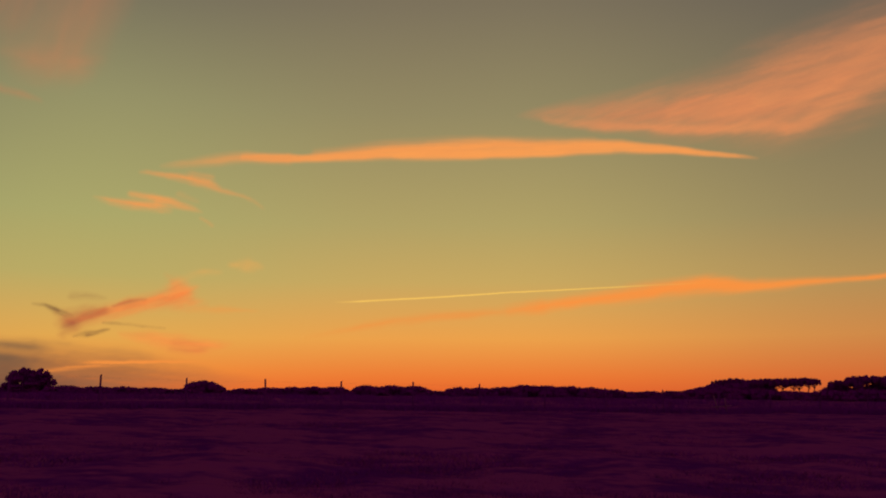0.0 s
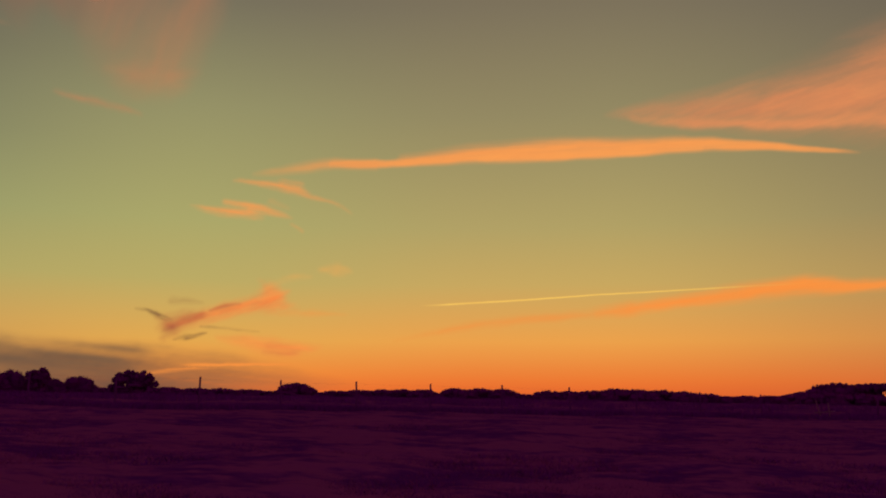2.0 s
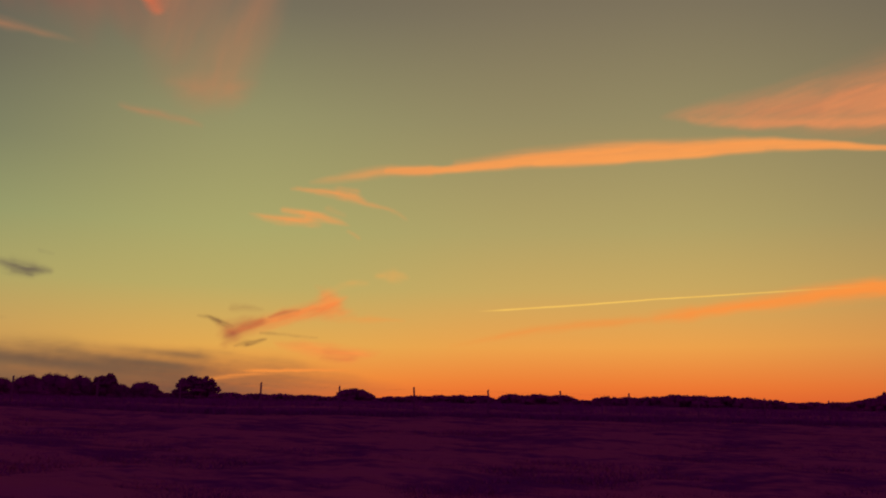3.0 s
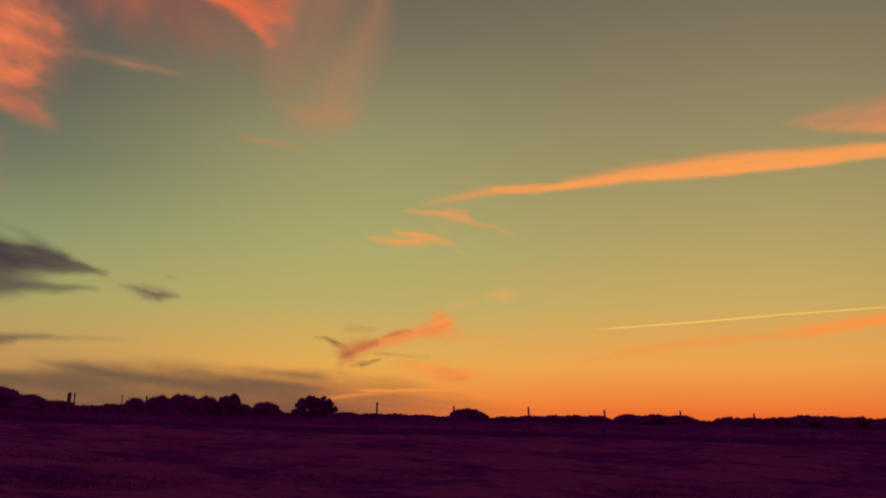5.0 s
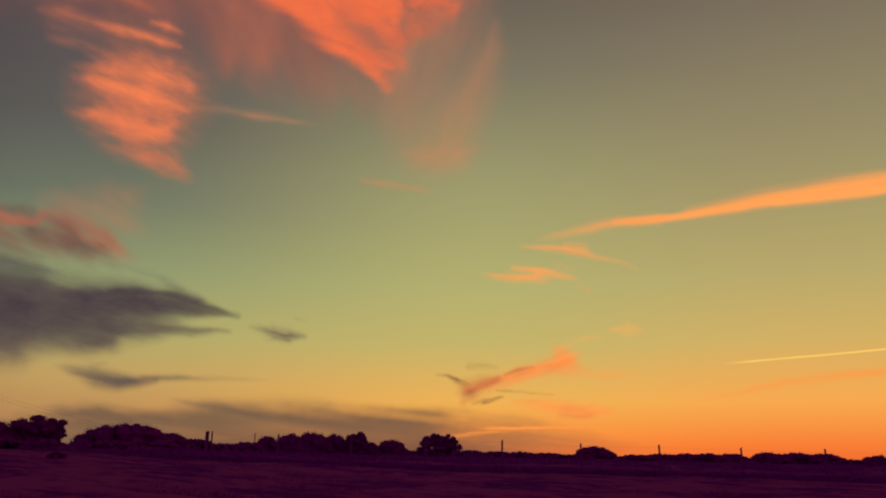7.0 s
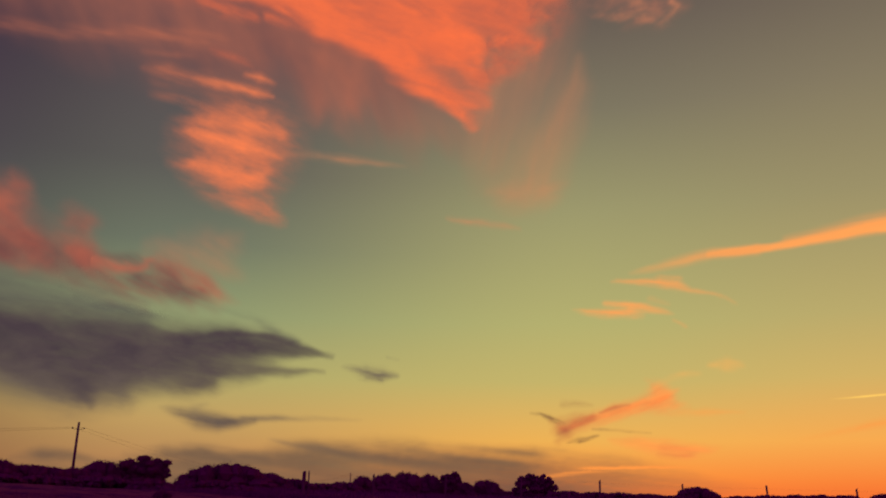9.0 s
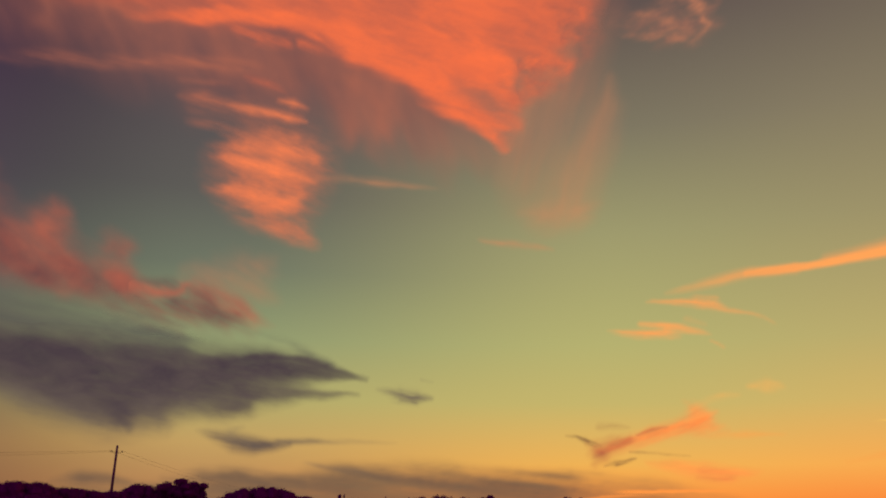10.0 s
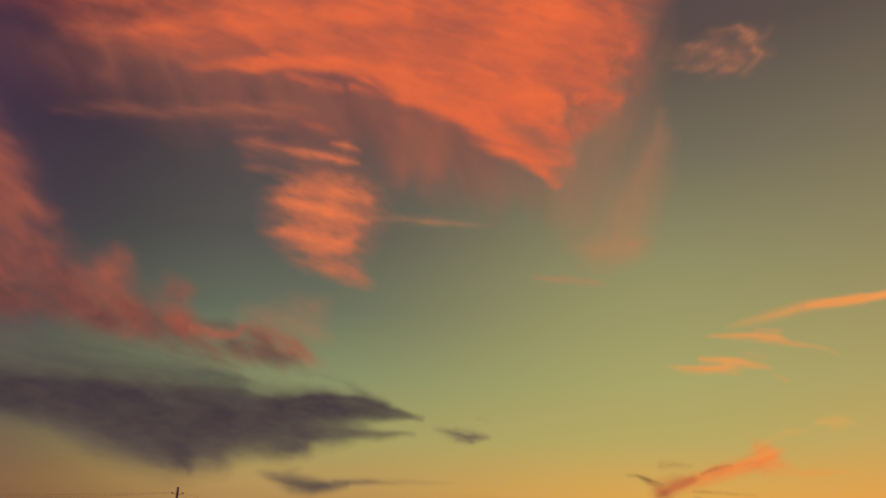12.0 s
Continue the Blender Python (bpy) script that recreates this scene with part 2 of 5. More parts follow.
build_ground()
rng = np.random.default_rng(4)
blades("pasture_grass", "short dry pasture grass covering the near field", rng, polar_scatter(rng, 11000, -34, 66, 9, 60), 6, 0.22, 0.022, GRASS, droop=2.4)
clumps = polar_scatter(rng, 220, -34, 66, 9, 42)
blades("tussock_grass", "dark low tussocks scattered over the pasture", rng, clumps, 230, (0.75, 0.3), 0.024, TUSSOCK, droop=2.6)

blades("far_rough_grass", "dark rough grass on the field beyond the fence", rng, polar_scatter(rng, 900, -34, 66, 52, 116), 40, 0.5, 0.32, TUSSOCK)

# ---- the fence ----
FENCE_BEARING, FENCE_DIST = 19.0, 38.0


def fence_point(k):
    a = radians(FENCE_BEARING)
    s = (FENCE_S0 - FENCE_K * k) * FENCE_DIST - (0.08 if k == 1 else 0.0)
    x, y = -math.sin(a) * FENCE_DIST - math.cos(a) * s, math.cos(a) * FENCE_DIST - math.sin(a) * s
    return x, y


FENCE_S0, FENCE_K = 0.0538, 0.0902


def fence_top(bearing_deg):
    return float(np.interp(bearing_deg, [-30, -22, -14.5, -10.9, 2, 12, 22, 37, 41.7, 60], [-0.4, -0.22, 0.17, 0.28, 0.70, 0.83, 1.10, 1.35, 1.40, 1.6]))


def post_mesh(h, width, rng):
    """A split-timber post with chamfered top and slightly wandering edges."""
    bm = bmesh.new()
    rings = []
    for z, s in ((-0.4, 1.04), (0.3 * h, 1.0), (0.7 * h, 0.97), (h - 0.03, 0.95), (h, 0.70)):
        ox, oy = rng.normal(size=2) * 0.008
        rings.append([bm.verts.new((ox + math.cos(t) * width / 2 * s * f, oy + math.sin(t) * width / 2 * s * f, z + (0.02 * math.cos(t) if z > h - 0.1 else 0)))
                      for t, f in [(2 * math.pi * i / 10, 1 + 0.06 * ((i * 7) % 3 - 1)) for i in range(10)]])
    for a, b in zip(rings, rings[1:]):
        for i in range(10):
            bm.faces.new((a[i], a[(i + 1) % 10], b[(i + 1) % 10], b[i]))
    bm.faces.new(rings[-1])
    me = bpy.data.meshes.new("post")
    bm.to_mesh(me)
    bm.free()
    me.materials.append(TIMBER)
    return me


def wire_mesh(ends, radius, sag, sides=5, steps=8):
    pieces = []
    for a, b in ends:
        a, b = Vector(a), Vector(b)
        pts = [a.lerp(b, i / steps) - Vector((0, 0, sag * 4 * (i / steps) * (1 - i / steps))) for i in range(steps + 1)]
        pieces.append(tube(pts, [radius] * (steps + 1), sides))
    v, f = joined(pieces)
    return mesh_of("wire", v, f, WIRE)


def build_fence():
    rng = np.random.default_rng(11)
    base = new("fence")
    base.location = (*fence_point(0), float(ground_z(*fence_point(0))))
    tops = []
    for k in range(-4, 13):
        x, y = fence_point(k)
        r = math.hypot(x, y)
        b = math.degrees(math.atan2(-x, y))
        z = float(ground_z(x, y))
        h = EYE + r * math.tan(radians(fence_top(b))) - z + rng.normal() * 0.02
        width = 0.085 if k != -4 else 0.18
        ob = part("post", post_mesh(h, width, rng), base)
        ob.matrix_basis = pose(x, y, z, *(rng.normal(size=2) * 1.0), rng.uniform(0, 90))
        ob.location -= base.location
        tops.append((x, y, z, h))
        if k == -4:
            ob2 = part("post", post_mesh(h + 0.02, 0.07, rng), base, "thin stake beside the thick corner post")
            ob2.matrix_basis = pose(x + 0.18, y + 0.13, z, 0, 0.6, 20)
            ob2.location -= base.location
    for level in (0.92, 0.62, 0.34):
        ends = [((a[0], a[1], a[2] + a[3] * level), (b[0], b[1], b[2] + b[3] * level)) for a, b in zip(tops, tops[1:])]
        ob = part("wire", wire_mesh(ends, 0.0012, 0.02), base, "thin sagging fence wire")
        ob.location = -base.location
    return tagged(base, "weathered timber post and wire fence along the pasture's edge", "fence")


build_fence()
along = np.array([fence_point(k) for k in rng.uniform(-6, 13, 1500)])
blades("rough_grass", "dark uncut strip of rough grass along the fence foot", rng, along + rng.normal(size=along.shape) * 0.8, 26, 0.25, 0.22, TUSSOCK)


def build_brace(bearing_deg, dist):
    x, y = spot(bearing_deg, dist)
    base = new("fence_brace")
    base.location = (x, y, float(ground_z(x, y)))
    for dx, tilt, h in ((-0.22, -14, 0.95), (0.22, -6, 0.80)):
        v, f = tube([(0, 0, -0.2), (0, 0, h * 0.5), (0, 0, h)], [0.045, 0.042, 0.036], 8)
        ob = part("stake", mesh_of("stake", v, f, PALE, True), base)
        ob.matrix_basis = pose(dx, 0, 0, 3, tilt, 0)
    v, f = tube([(-0.5, 0.03, 0.30), (0.5, 0.03, 0.38)], [0.03, 0.03], 8)
    part("rail", mesh_of("rail", v, f, PALE, True), base)
    return tagged(base, "pale leaning timber stakes with a short rail by the fence", "fence brace")


build_brace(-18.4, 47.0)


# ---- trees and hedges ----
def build_bush(bearing_deg, top_el, width_deg, dist, seed, name="bush", label="", category="bush", group="", leaf=None, fill=1.0):
    """A broad shrub: several short stems and an uneven crown of many small leaves that comes down to the ground."""
    rng = np.random.default_rng(seed)
    h = top_height(bearing_deg, dist, top_el)
    wd = dist * radians(width_deg)
    x, y = spot(bearing_deg, dist)
    base = new(name)
    base.matrix_basis = pose(x, y, float(ground_z(x, y)), 0, 0, bearing_deg)
    lobes = []
    n = max(5, int(wd / h * 4) + 3)
    for i in range(n):
        u = -0.5 + (i + 0.5) / n + rng.normal() * 0.03
        env = math.sqrt(max(0.08, 1 - (2 * u) ** 2 * 0.88))
        rz = h * env * rng.uniform(0.36, 0.50)
        lobes.append((u * wd * 0.86, rng.normal() * wd * 0.10, h * env * rng.uniform(0.95, 1.02) - rz, wd / n * rng.uniform(1.7, 2.4), wd * 0.2, rz))
        lobes.append((u * wd * 0.95, rng.normal() * wd * 0.10, h * env * 0.24, wd / n * 2.2, wd * 0.2, h * env * 0.36))
    size = leaf or max(0.075, dist * 0.0008)
    count = int(min(20000, max(900, 7.0 * fill * wd * h / (size * size))))
    v, f = leaf_cloud(rng, lobes, count, size)
    v, f = with_cores(v, f, lobes, 0.76, rng)
    v[:, 2] = np.maximum(v[:, 2], -0.1)
    part("crown", mesh_of("crown", v, f, LEAVES), base)
    for i in range(3):
        u = (i - 1) * 0.26 * wd
        stem = (tube([(u * 0.4, 0, -0.2), (u * 0.8, rng.normal() * 0.1, h * 0.3), (u * 1.1, rng.normal() * 0.2, h * 0.62)], [0.035 * h, 0.022 * h, 0.008 * h], 6))
        part("stem", mesh_of("stem", *stem, BARK, True), base)
    return tagged(base, label or "dense dark rounded shrub in the hedge line", category, group)


def build_tree(bearing_deg, top_el, width_deg, dist, seed, lobes_at, trunk=0.35, label="", group="", gaps=1.0, name="tree"):
    """A broadleaf tree: tapered trunk, forking limbs, and a crown of leaf lobes with sky gaps between them."""
    rng = np.random.default_rng(seed)
    h = top_height(bearing_deg, dist, top_el)
    wd = dist * radians(width_deg)
    x, y = spot(bearing_deg, dist)
    base = new(name)
    base.matrix_basis = pose(x, y, float(ground_z(x, y)), 0, 0, bearing_deg)
    limbs = [tube([(0, 0, -0.3), (0.02 * wd, 0, trunk * h * 0.6), (-0.01 * wd, 0, trunk * h * 1.2)], [0.055 * h, 0.042 * h, 0.03 * h], 8)]
    lobes = []
    for u, vz, ru, rz in lobes_at:
        cx, cz = u * wd, vz * h
        limbs.append(tube([(0, 0, trunk * h * 0.7), (cx * 0.5, rng.normal() * 0.1, (trunk * h + cz) * 0.5), (cx, 0, cz)], [0.03 * h, 0.02 * h, 0.006 * h], 6))
        m = 7
        for i in range(m):
            t = 2 * math.pi * i / m + rng.uniform(0, 1)
            k = rng.uniform(0.45, 0.75)
            lobes.append((cx + math.cos(t) * ru * wd * k, rng.normal() * ru * wd * 0.5, cz + math.sin(t) * rz * h * k, ru * wd * 0.46, ru * wd * 0.5, rz * h * 0.44))
        lobes.append((cx, 0, cz, ru * wd * 0.6, ru * wd * 0.5, rz * h * 0.6))
    size = max(0.10, dist * 0.0010)
    count = int(min(15000, max(900, 8.0 * gaps * wd * h / (size * size))))
    v, f = with_cores(*leaf_cloud(rng, lobes, count, size), lobes, 0.72, rng)
    part("trunk", mesh_of("trunk", *joined(limbs), BARK, True), base)
    part("crown", mesh_of("crown", v, f, LEAVES), base)
    return tagged(base, label, "tree", group)


def build_pine(bearing_deg, top_el, width_deg, dist, seed, under=0.5, label="", dense=1.0):
    """An umbrella pine: a bare leaning trunk that forks under a flat, broad crown."""
    rng = np.random.default_rng(seed)
    h = top_height(bearing_deg, dist, top_el)
    wd = dist * radians(width_deg)
    x, y = spot(bearing_deg, dist)
    base = new("umbrella_pine")
    base.matrix_basis = pose(x, y, float(ground_z(x, y)), 0, 0, bearing_deg)
    lean = rng.normal() * 0.08 * wd
    limbs = [tube([(0, 0, -0.3), (lean * 0.5, 0, under * h * 0.5), (lean, 0, under * h)], [0.035 * h, 0.028 * h, 0.022 * h], 8)]
    lobes = []
    n = 7
    for i in range(n):
        u = -0.46 + 0.92 * (i + 0.5) / n + rng.normal() * 0.02
        top = h * (1 - 0.12 * abs(2 * u) ** 3 - rng.uniform(0, 0.05))
        thick = h * (1 - under) * rng.uniform(0.36, 0.5)
        limbs.append(tube([(lean * 0.8, 0, under * h * rng.uniform(0.6, 0.95)), (lean + (u * wd - lean) * 0.5, rng.normal() * 0.3, h * (under + 0.08)), (u * wd, rng.normal() * 0.4, h * (under + 0.25))], [0.018 * h, 0.013 * h, 0.004 * h], 6))
        lobes.append((u * wd, rng.normal() * wd * 0.08, top - thick * 0.9, wd / n * 0.8, wd * 0.22, thick * 0.9))
    size = max(0.16, dist * 0.0010)
    count = int(min(8000, 6.5 * dense * wd * h * (1 - under) / (size * size)))
    v, f = with_cores(*leaf_cloud(rng, lobes, count, size), lobes, 0.8, rng)
    part("trunk", mesh_of("trunk", *joined(limbs), BARK, True), base)
    part("crown", mesh_of("crown", v, f, LEAVES), base)
    return tagged(base, label or "dark flat-topped umbrella pine with bare trunk on the skyline", "tree", "pines on the skyline")


# far hedge: bearing, elevation of its top, width, in degrees
HEDGE_A = [(24.2, .44, 2.2), (22.4, .38, 2.4), (20.7, .38, 2.2), (19.0, .32, 2.4), (17.4, .22, 2.6), (13.2, .27, 2.4), (11.6, .34, 2.2), (10.2, .38, 2.0),
           (8.8, .42, 2.0), (7.4, .40, 2.0), (5.1, .50, 2.0), (3.5, .50, 2.4), (2.0, .46, 2.2), (0.4, .10, 2.2)]
HEDGE_B = [(-1.2, .38, 2.0), (-2.6, .34, 2.2), (-4.1, .40, 2.2), (-5.5, .54, 2.4), (-7.0, .52, 2.4), (-8.5, .46, 2.4), (-10.0, .36, 2.4), (-11.4, .22, 2.2),
           (-12.6, .04, 2.4), (-13.8, .10, 1.8), (-15.2, .10, 1.8), (-16.3, .14, 2.0), (-18.6, .30, 3.0), (-20.6, .24, 3.0), (-22.6, .08, 2.6), (-24.6, .18, 2.4), (-26.6, .24, 3), (-28.8, .3, 3)]
for i, (b, e, wdeg) in enumerate(HEDGE_A + HEDGE_B):
    build_bush(b, e + 0.04, wdeg * 1.35, 122 + 8 * math.sin(i * 2.3), 100 + i, "hedge_shrub", "dark hedge shrub on the far edge of the fields", "shrub", "far hedge")

# bushes of the middle distance: bearing, top, width, distance
SCRUB = [(61.0, 1.86, 4.6, 105), (57.4, 1.50, 3.2, 108), (55.6, 1.42, 2.4, 112), (53.9, 1.92, 3.2, 118), (51.6, 1.3, 3.2, 119), (46.5, 1.99, 6.2, 120), (43.9, 1.38, 3.4, 126), (42.2, 1.0, 3.4, 130),
         (40.4, .72, 3.6, 150), (38.9, .84, 3.0, 160), (37.6, 1.28, 1.6, 165), (36.1, 1.46, 2.2, 170), (34.7, 1.62, 2.8, 172), (33.2, 1.48, 1.8, 175), (30.8, .96, 1.3, 178),
         (29.4, 1.14, 2.3, 180), (27.9, .40, 2.0, 190), (15.9, .84, 2.9, 230), (26.2, .55, 3.4, 176), (32.0, .8, 3.0, 185), (35.5, .9, 4.0, 185),
         (59.7, 1.86, 2.6, 106), (58.3, 1.56, 2.6, 107), (56.7, 1.40, 2.6, 110), (52.9, 1.5, 2.6, 120),
         # near low row, added to stand in for the shade at the hedge foot
         (60.2, 1.0, 4.4, 46), (57.0, .9, 4.4, 47), (53.8, .9, 4.2, 47), (51.0, .8, 3.0, 46), (47.0, .8, 5.0, 48)]
for i, (b, e, wdeg, dist) in enumerate(SCRUB):
    build_bush(b, e, wdeg, dist, 300 + i, "bush", "large dark rounded bush with ragged leafy outline", "bush", "bushes along the field")

build_bush(50.3, 0.02, 1.0, 33, 390, "bush", "small low dark bush standing alone in the pasture")
build_tree(51.5, 2.16, 3.5, 118, 41, [(-0.22, .52, .30, .40), (0.05, .66, .30, .34), (0.24, .66, .24, .30), (0.02, .34, .34, .30), (0.38, .45, .12, .18)], 0.2,
           "dark spreading tree with a lacy edge beside scrub", "field trees")
build_tree(31.75, 1.62, 1.7, 172, 42, [(0.0, .70, .36, .26), (-0.18, .58, .28, .26), (0.2, .56, .26, .26), (0, .40, .36, .28), (0.05, .2, .3, .2)], 0.3, "round-headed dark tree standing above the bushes", "field trees")
build_tree(26.2, 1.60, 3.0, 172, 43, [(-0.33, .38, .18, .30), (-0.22, .62, .18, .28), (-0.06, .73, .15, .24), (0.14, .71, .15, .24), (0.27, .58, .17, .28), (0.36, .34, .16, .28), (0.0, .42, .34, .34), (0, .18, .42, .2)], 0.2,
           "dark broadleaf tree with twin crowns and sky gaps", "field trees", 0.9)

for i, (b, e, wdeg) in enumerate([(-16.5, .24, 1.6), (-17.2, .42, 1.7), (-17.9, .62, 1.8), (-18.8, .78, 2.2), (-19.9, .74, 2.4), (-21.0, .50, 1.4), (-22.2, .12, 1.8), (-25.2, .52, 2.2), (-27.4, .55, 3.0)]):
    build_bush(b, e, wdeg, 386 + 3 * i, 80 + i, "thicket_shrub", "dark thicket shrub filling in beneath the pines", "shrub", "thicket under the pines", leaf=0.28)
for i, (b, e, wdeg, under, dense) in enumerate([(-18.4, .84, 1.5, .15, 1.1), (-19.1, .95, 2.0, .15, 1.1), (-20.2, .88, 2.2, .20, 1.0), (-21.0, .92, 1.9, .26, 1.0), (-21.6, .90, 1.5, .34, 1.0), (-22.1, .93, 1.4, .36, 1.0), (-22.6, .92, 1.3, .38, 1.0), (-23.0, .95, 1.4, .40, 1.0), (-23.4, .93, 1.1, .44, 1.0), (-23.8, .92, .9, .46, 1.0),
                                               (-25.6, .80, 2.0, .20, .9), (-26.8, 1.08, 2.6, .34, .9), (-28.4, 1.08, 2.6, .34, 1.0), (-30.2, 1.0, 2.6, .3, 1.0)]):
    build_pine(b, e, wdeg, 395 + 6 * (i % 3), 60 + i, under, dense=dense)


# ---- pole line ----
def build_pole(bearing_deg, top_el, dist, turn):
    x, y = spot(bearing_deg, dist)
    z = float(ground_z(x, y))
    h = top_height(bearing_deg, dist, top_el)
    base = new("utility_pole")
    base.matrix_basis = pose(x, y, z, 0, 0, turn)
    part("mast", mesh_of("mast", *tube([(0, 0, -0.5), (0, 0, h * 0.5), (0, 0, h - 0.05), (0, 0, h)], [0.20, 0.17, 0.14, 0.10], 12), TIMBER, True), base)
    hooks = []
    for s in (-1, 1):
        part("bracket", mesh_of("bracket", *tube([(0.1 * s, 0, h - 0.95), (0.45 * s, 0, h - 0.92), (0.68 * s, 0, h - 0.80)], [0.025, 0.025, 0.02], 6), WIRE, True), base)
        part("insulator", mesh_of("insulator", *tube([(0.68 * s, 0, h - 0.86), (0.68 * s, 0, h - 0.80), (0.68 * s, 0, h - 0.74), (0.68 * s, 0, h - 0.66)], [0.09, 0.13, 0.09, 0.05], 10), CERAMIC, True), base)
        a = radians(turn)
        hooks.append((x + math.cos(a) * 0.68 * s, y + math.sin(a) * 0.68 * s, z + h - 0.68))
    tagged(base, "dark timber utility pole with two bracketed insulators above scrub", "utility pole", "pole line")
    return hooks


near_pole = build_pole(55.62, 4.05, 118, 55)
far_pole = build_pole(38.4, 1.36, 330, 55)
end_pole = build_pole(88.0, 3.0, 130, 60)
for ends, sag in (((near_pole[0], far_pole[0]), 4.6), ((near_pole[1], far_pole[1]), 4.2), ((end_pole[0], near_pole[0]), 1.0), ((end_pole[1], near_pole[1]), 1.4)):
    ob = new("overhead_wire", wire_mesh([ends], 0.009, sag, 5, 24))
    tagged(ob, "thin dark overhead wire slung between utility poles", "wire", "pole line wires")


# ---- clouds ----
CLOUD_R = 4200.0


def melt(a, cells):
    """Gaussian softening of a grid, edges held at their value."""
    n = int(math.ceil(cells * 2.5))
    if n < 1:
        return a
    k = np.exp(-0.5 * (np.arange(-n, n + 1) / cells) ** 2)
    k /= k.sum()
    for axis in (0, 1):
        pad = np.pad(a, [(n, n) if i == axis else (0, 0) for i in (0, 1)], mode="edge")
        a = sum(w_ * np.take(pad, np.arange(i, i + a.shape[axis]), axis) for i, w_ in enumerate(k))
    return a


def build_cloud(label, stations, mat, step=0.14, soft=(0.5, 0.5), warp=(0.25, 1.2), streak=(0, 4.0, 0.6), rough=0.5, tone=(0.5, 0.0, 0.6), seed=1, name="cloud", thick=60.0, haze=0.1, fil=0.45, shell=None):
    """A far cloud sheet. stations: bearing, lower and upper elevation, density. soft: how much of its height fades at the lower and upper edge.
    warp: degrees and scale of the ragged outline. streak: direction, length and width of its grain. tone: mean, rise with height, variation, and rise across. haze: degrees over which its detail melts."""
    st = sorted((-b, lo, hi, d) for b, lo, hi, d in stations)
    su, lo, hi, de = (np.array(c) for c in zip(*st))
    mid_el = radians(float((lo.mean() + hi.mean()) / 2))
    pad = warp[0] * 1.5 + 0.3 * float((hi - lo).max()) + 2 * haze
    us = np.arange(su[0] - 2 * warp[0] - 2 * haze - step, su[-1] + 2 * warp[0] + 2 * haze + step * 2, step / math.cos(mid_el))
    vs = np.arange(max(0.02, lo.min() - pad), hi.max() + pad + step, step)
    U, V = np.meshgrid(us, vs)
    F = U * math.cos(mid_el)  # true degrees across
    ws = warp[1]
    a = radians(streak[0])
    S, T = F * math.cos(a) + V * math.sin(a), -F * math.sin(a) + V * math.cos(a)
    wu = (fbm(S / (ws * 2.5), T / ws, seed + 3, 5) - 0.5) * 2
    wv = (fbm(S / (ws * 2.5) + 40, T / ws + 11, seed + 4, 5) - 0.5) * 2
    UU, VV = U + wu * warp[0] * 2, V + wv * warp[0]
    L, Hh, D = np.interp(UU, su, lo), np.interp(UU, su, hi), np.interp(UU, su, de, 0, 0)
    th = np.maximum(Hh - L, 0.04)
    rel = (VV - L) / th
    d = sstep(-soft[0] * 0.5, soft[0] * 0.5, rel) * (1 - sstep(1 - soft[1] * 0.5, 1 + soft[1] * 0.5, rel))
    g = fbm(S / streak[1] + wu * 0.25, T / streak[2] + wv * 0.25, seed, 6, 0.55)
    g = np.clip((g - 0.5) * 2.1 + 0.5, 0, 1)
    win = sstep(0, 0.25, d)
    d = D * win * sstep(0, 1, d * (1 + 0.3 * rough) + (g - 0.55) * rough * 1.7) * (1 - 0.55 * rough * (1 - g))
    broad = (fbm(F / 7 + seed, V / 3.2, seed + 12, 3) - 0.5) * 2
    g2 = broad * 0.9 + np.clip((fbm(S / (streak[1] * 0.7) + 9, T / (streak[2] * 0.9) + 5, seed + 7, 5, 0.58) - 0.5) * 2.0, -1, 1)
    # sunset light painted into the tone: by height, across and at random
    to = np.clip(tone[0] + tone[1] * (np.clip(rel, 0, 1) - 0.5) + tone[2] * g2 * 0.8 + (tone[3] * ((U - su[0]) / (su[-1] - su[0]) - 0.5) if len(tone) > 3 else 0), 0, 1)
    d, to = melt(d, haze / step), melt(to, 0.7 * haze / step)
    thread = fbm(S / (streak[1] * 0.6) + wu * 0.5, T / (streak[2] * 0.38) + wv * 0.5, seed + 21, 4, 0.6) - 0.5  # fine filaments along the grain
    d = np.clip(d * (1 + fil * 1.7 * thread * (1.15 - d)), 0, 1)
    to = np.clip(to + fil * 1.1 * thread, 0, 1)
    keep = d > 0.012
    cell = keep[:-1, :-1] | keep[1:, :-1] | keep[:-1, 1:] | keep[1:, 1:]
    idx = np.arange(U.size).reshape(U.shape)
    quads = np.stack([idx[:-1, :-1], idx[:-1, 1:], idx[1:, 1:], idx[1:, :-1]], -1)[cell]
    used, inv = np.unique(quads, return_inverse=True)
    B, E = np.radians(-U).ravel()[used], np.radians(V).ravel()[used]
    R = CLOUD_R + (40 * (seed % 9) if shell is None else shell) - thick * d.ravel()[used]
    verts = np.stack([-np.sin(B) * np.cos(E) * R, np.cos(B) * np.cos(E) * R, EYE + np.sin(E) * R], -1)
    me = mesh_of(name, verts, inv.reshape(-1, 4), mat, True)
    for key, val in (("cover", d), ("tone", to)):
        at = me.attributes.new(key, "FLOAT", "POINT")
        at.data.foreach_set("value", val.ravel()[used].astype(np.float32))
    ob = new(name, me)
    return tagged(ob, label, "cloud", "sunset clouds")


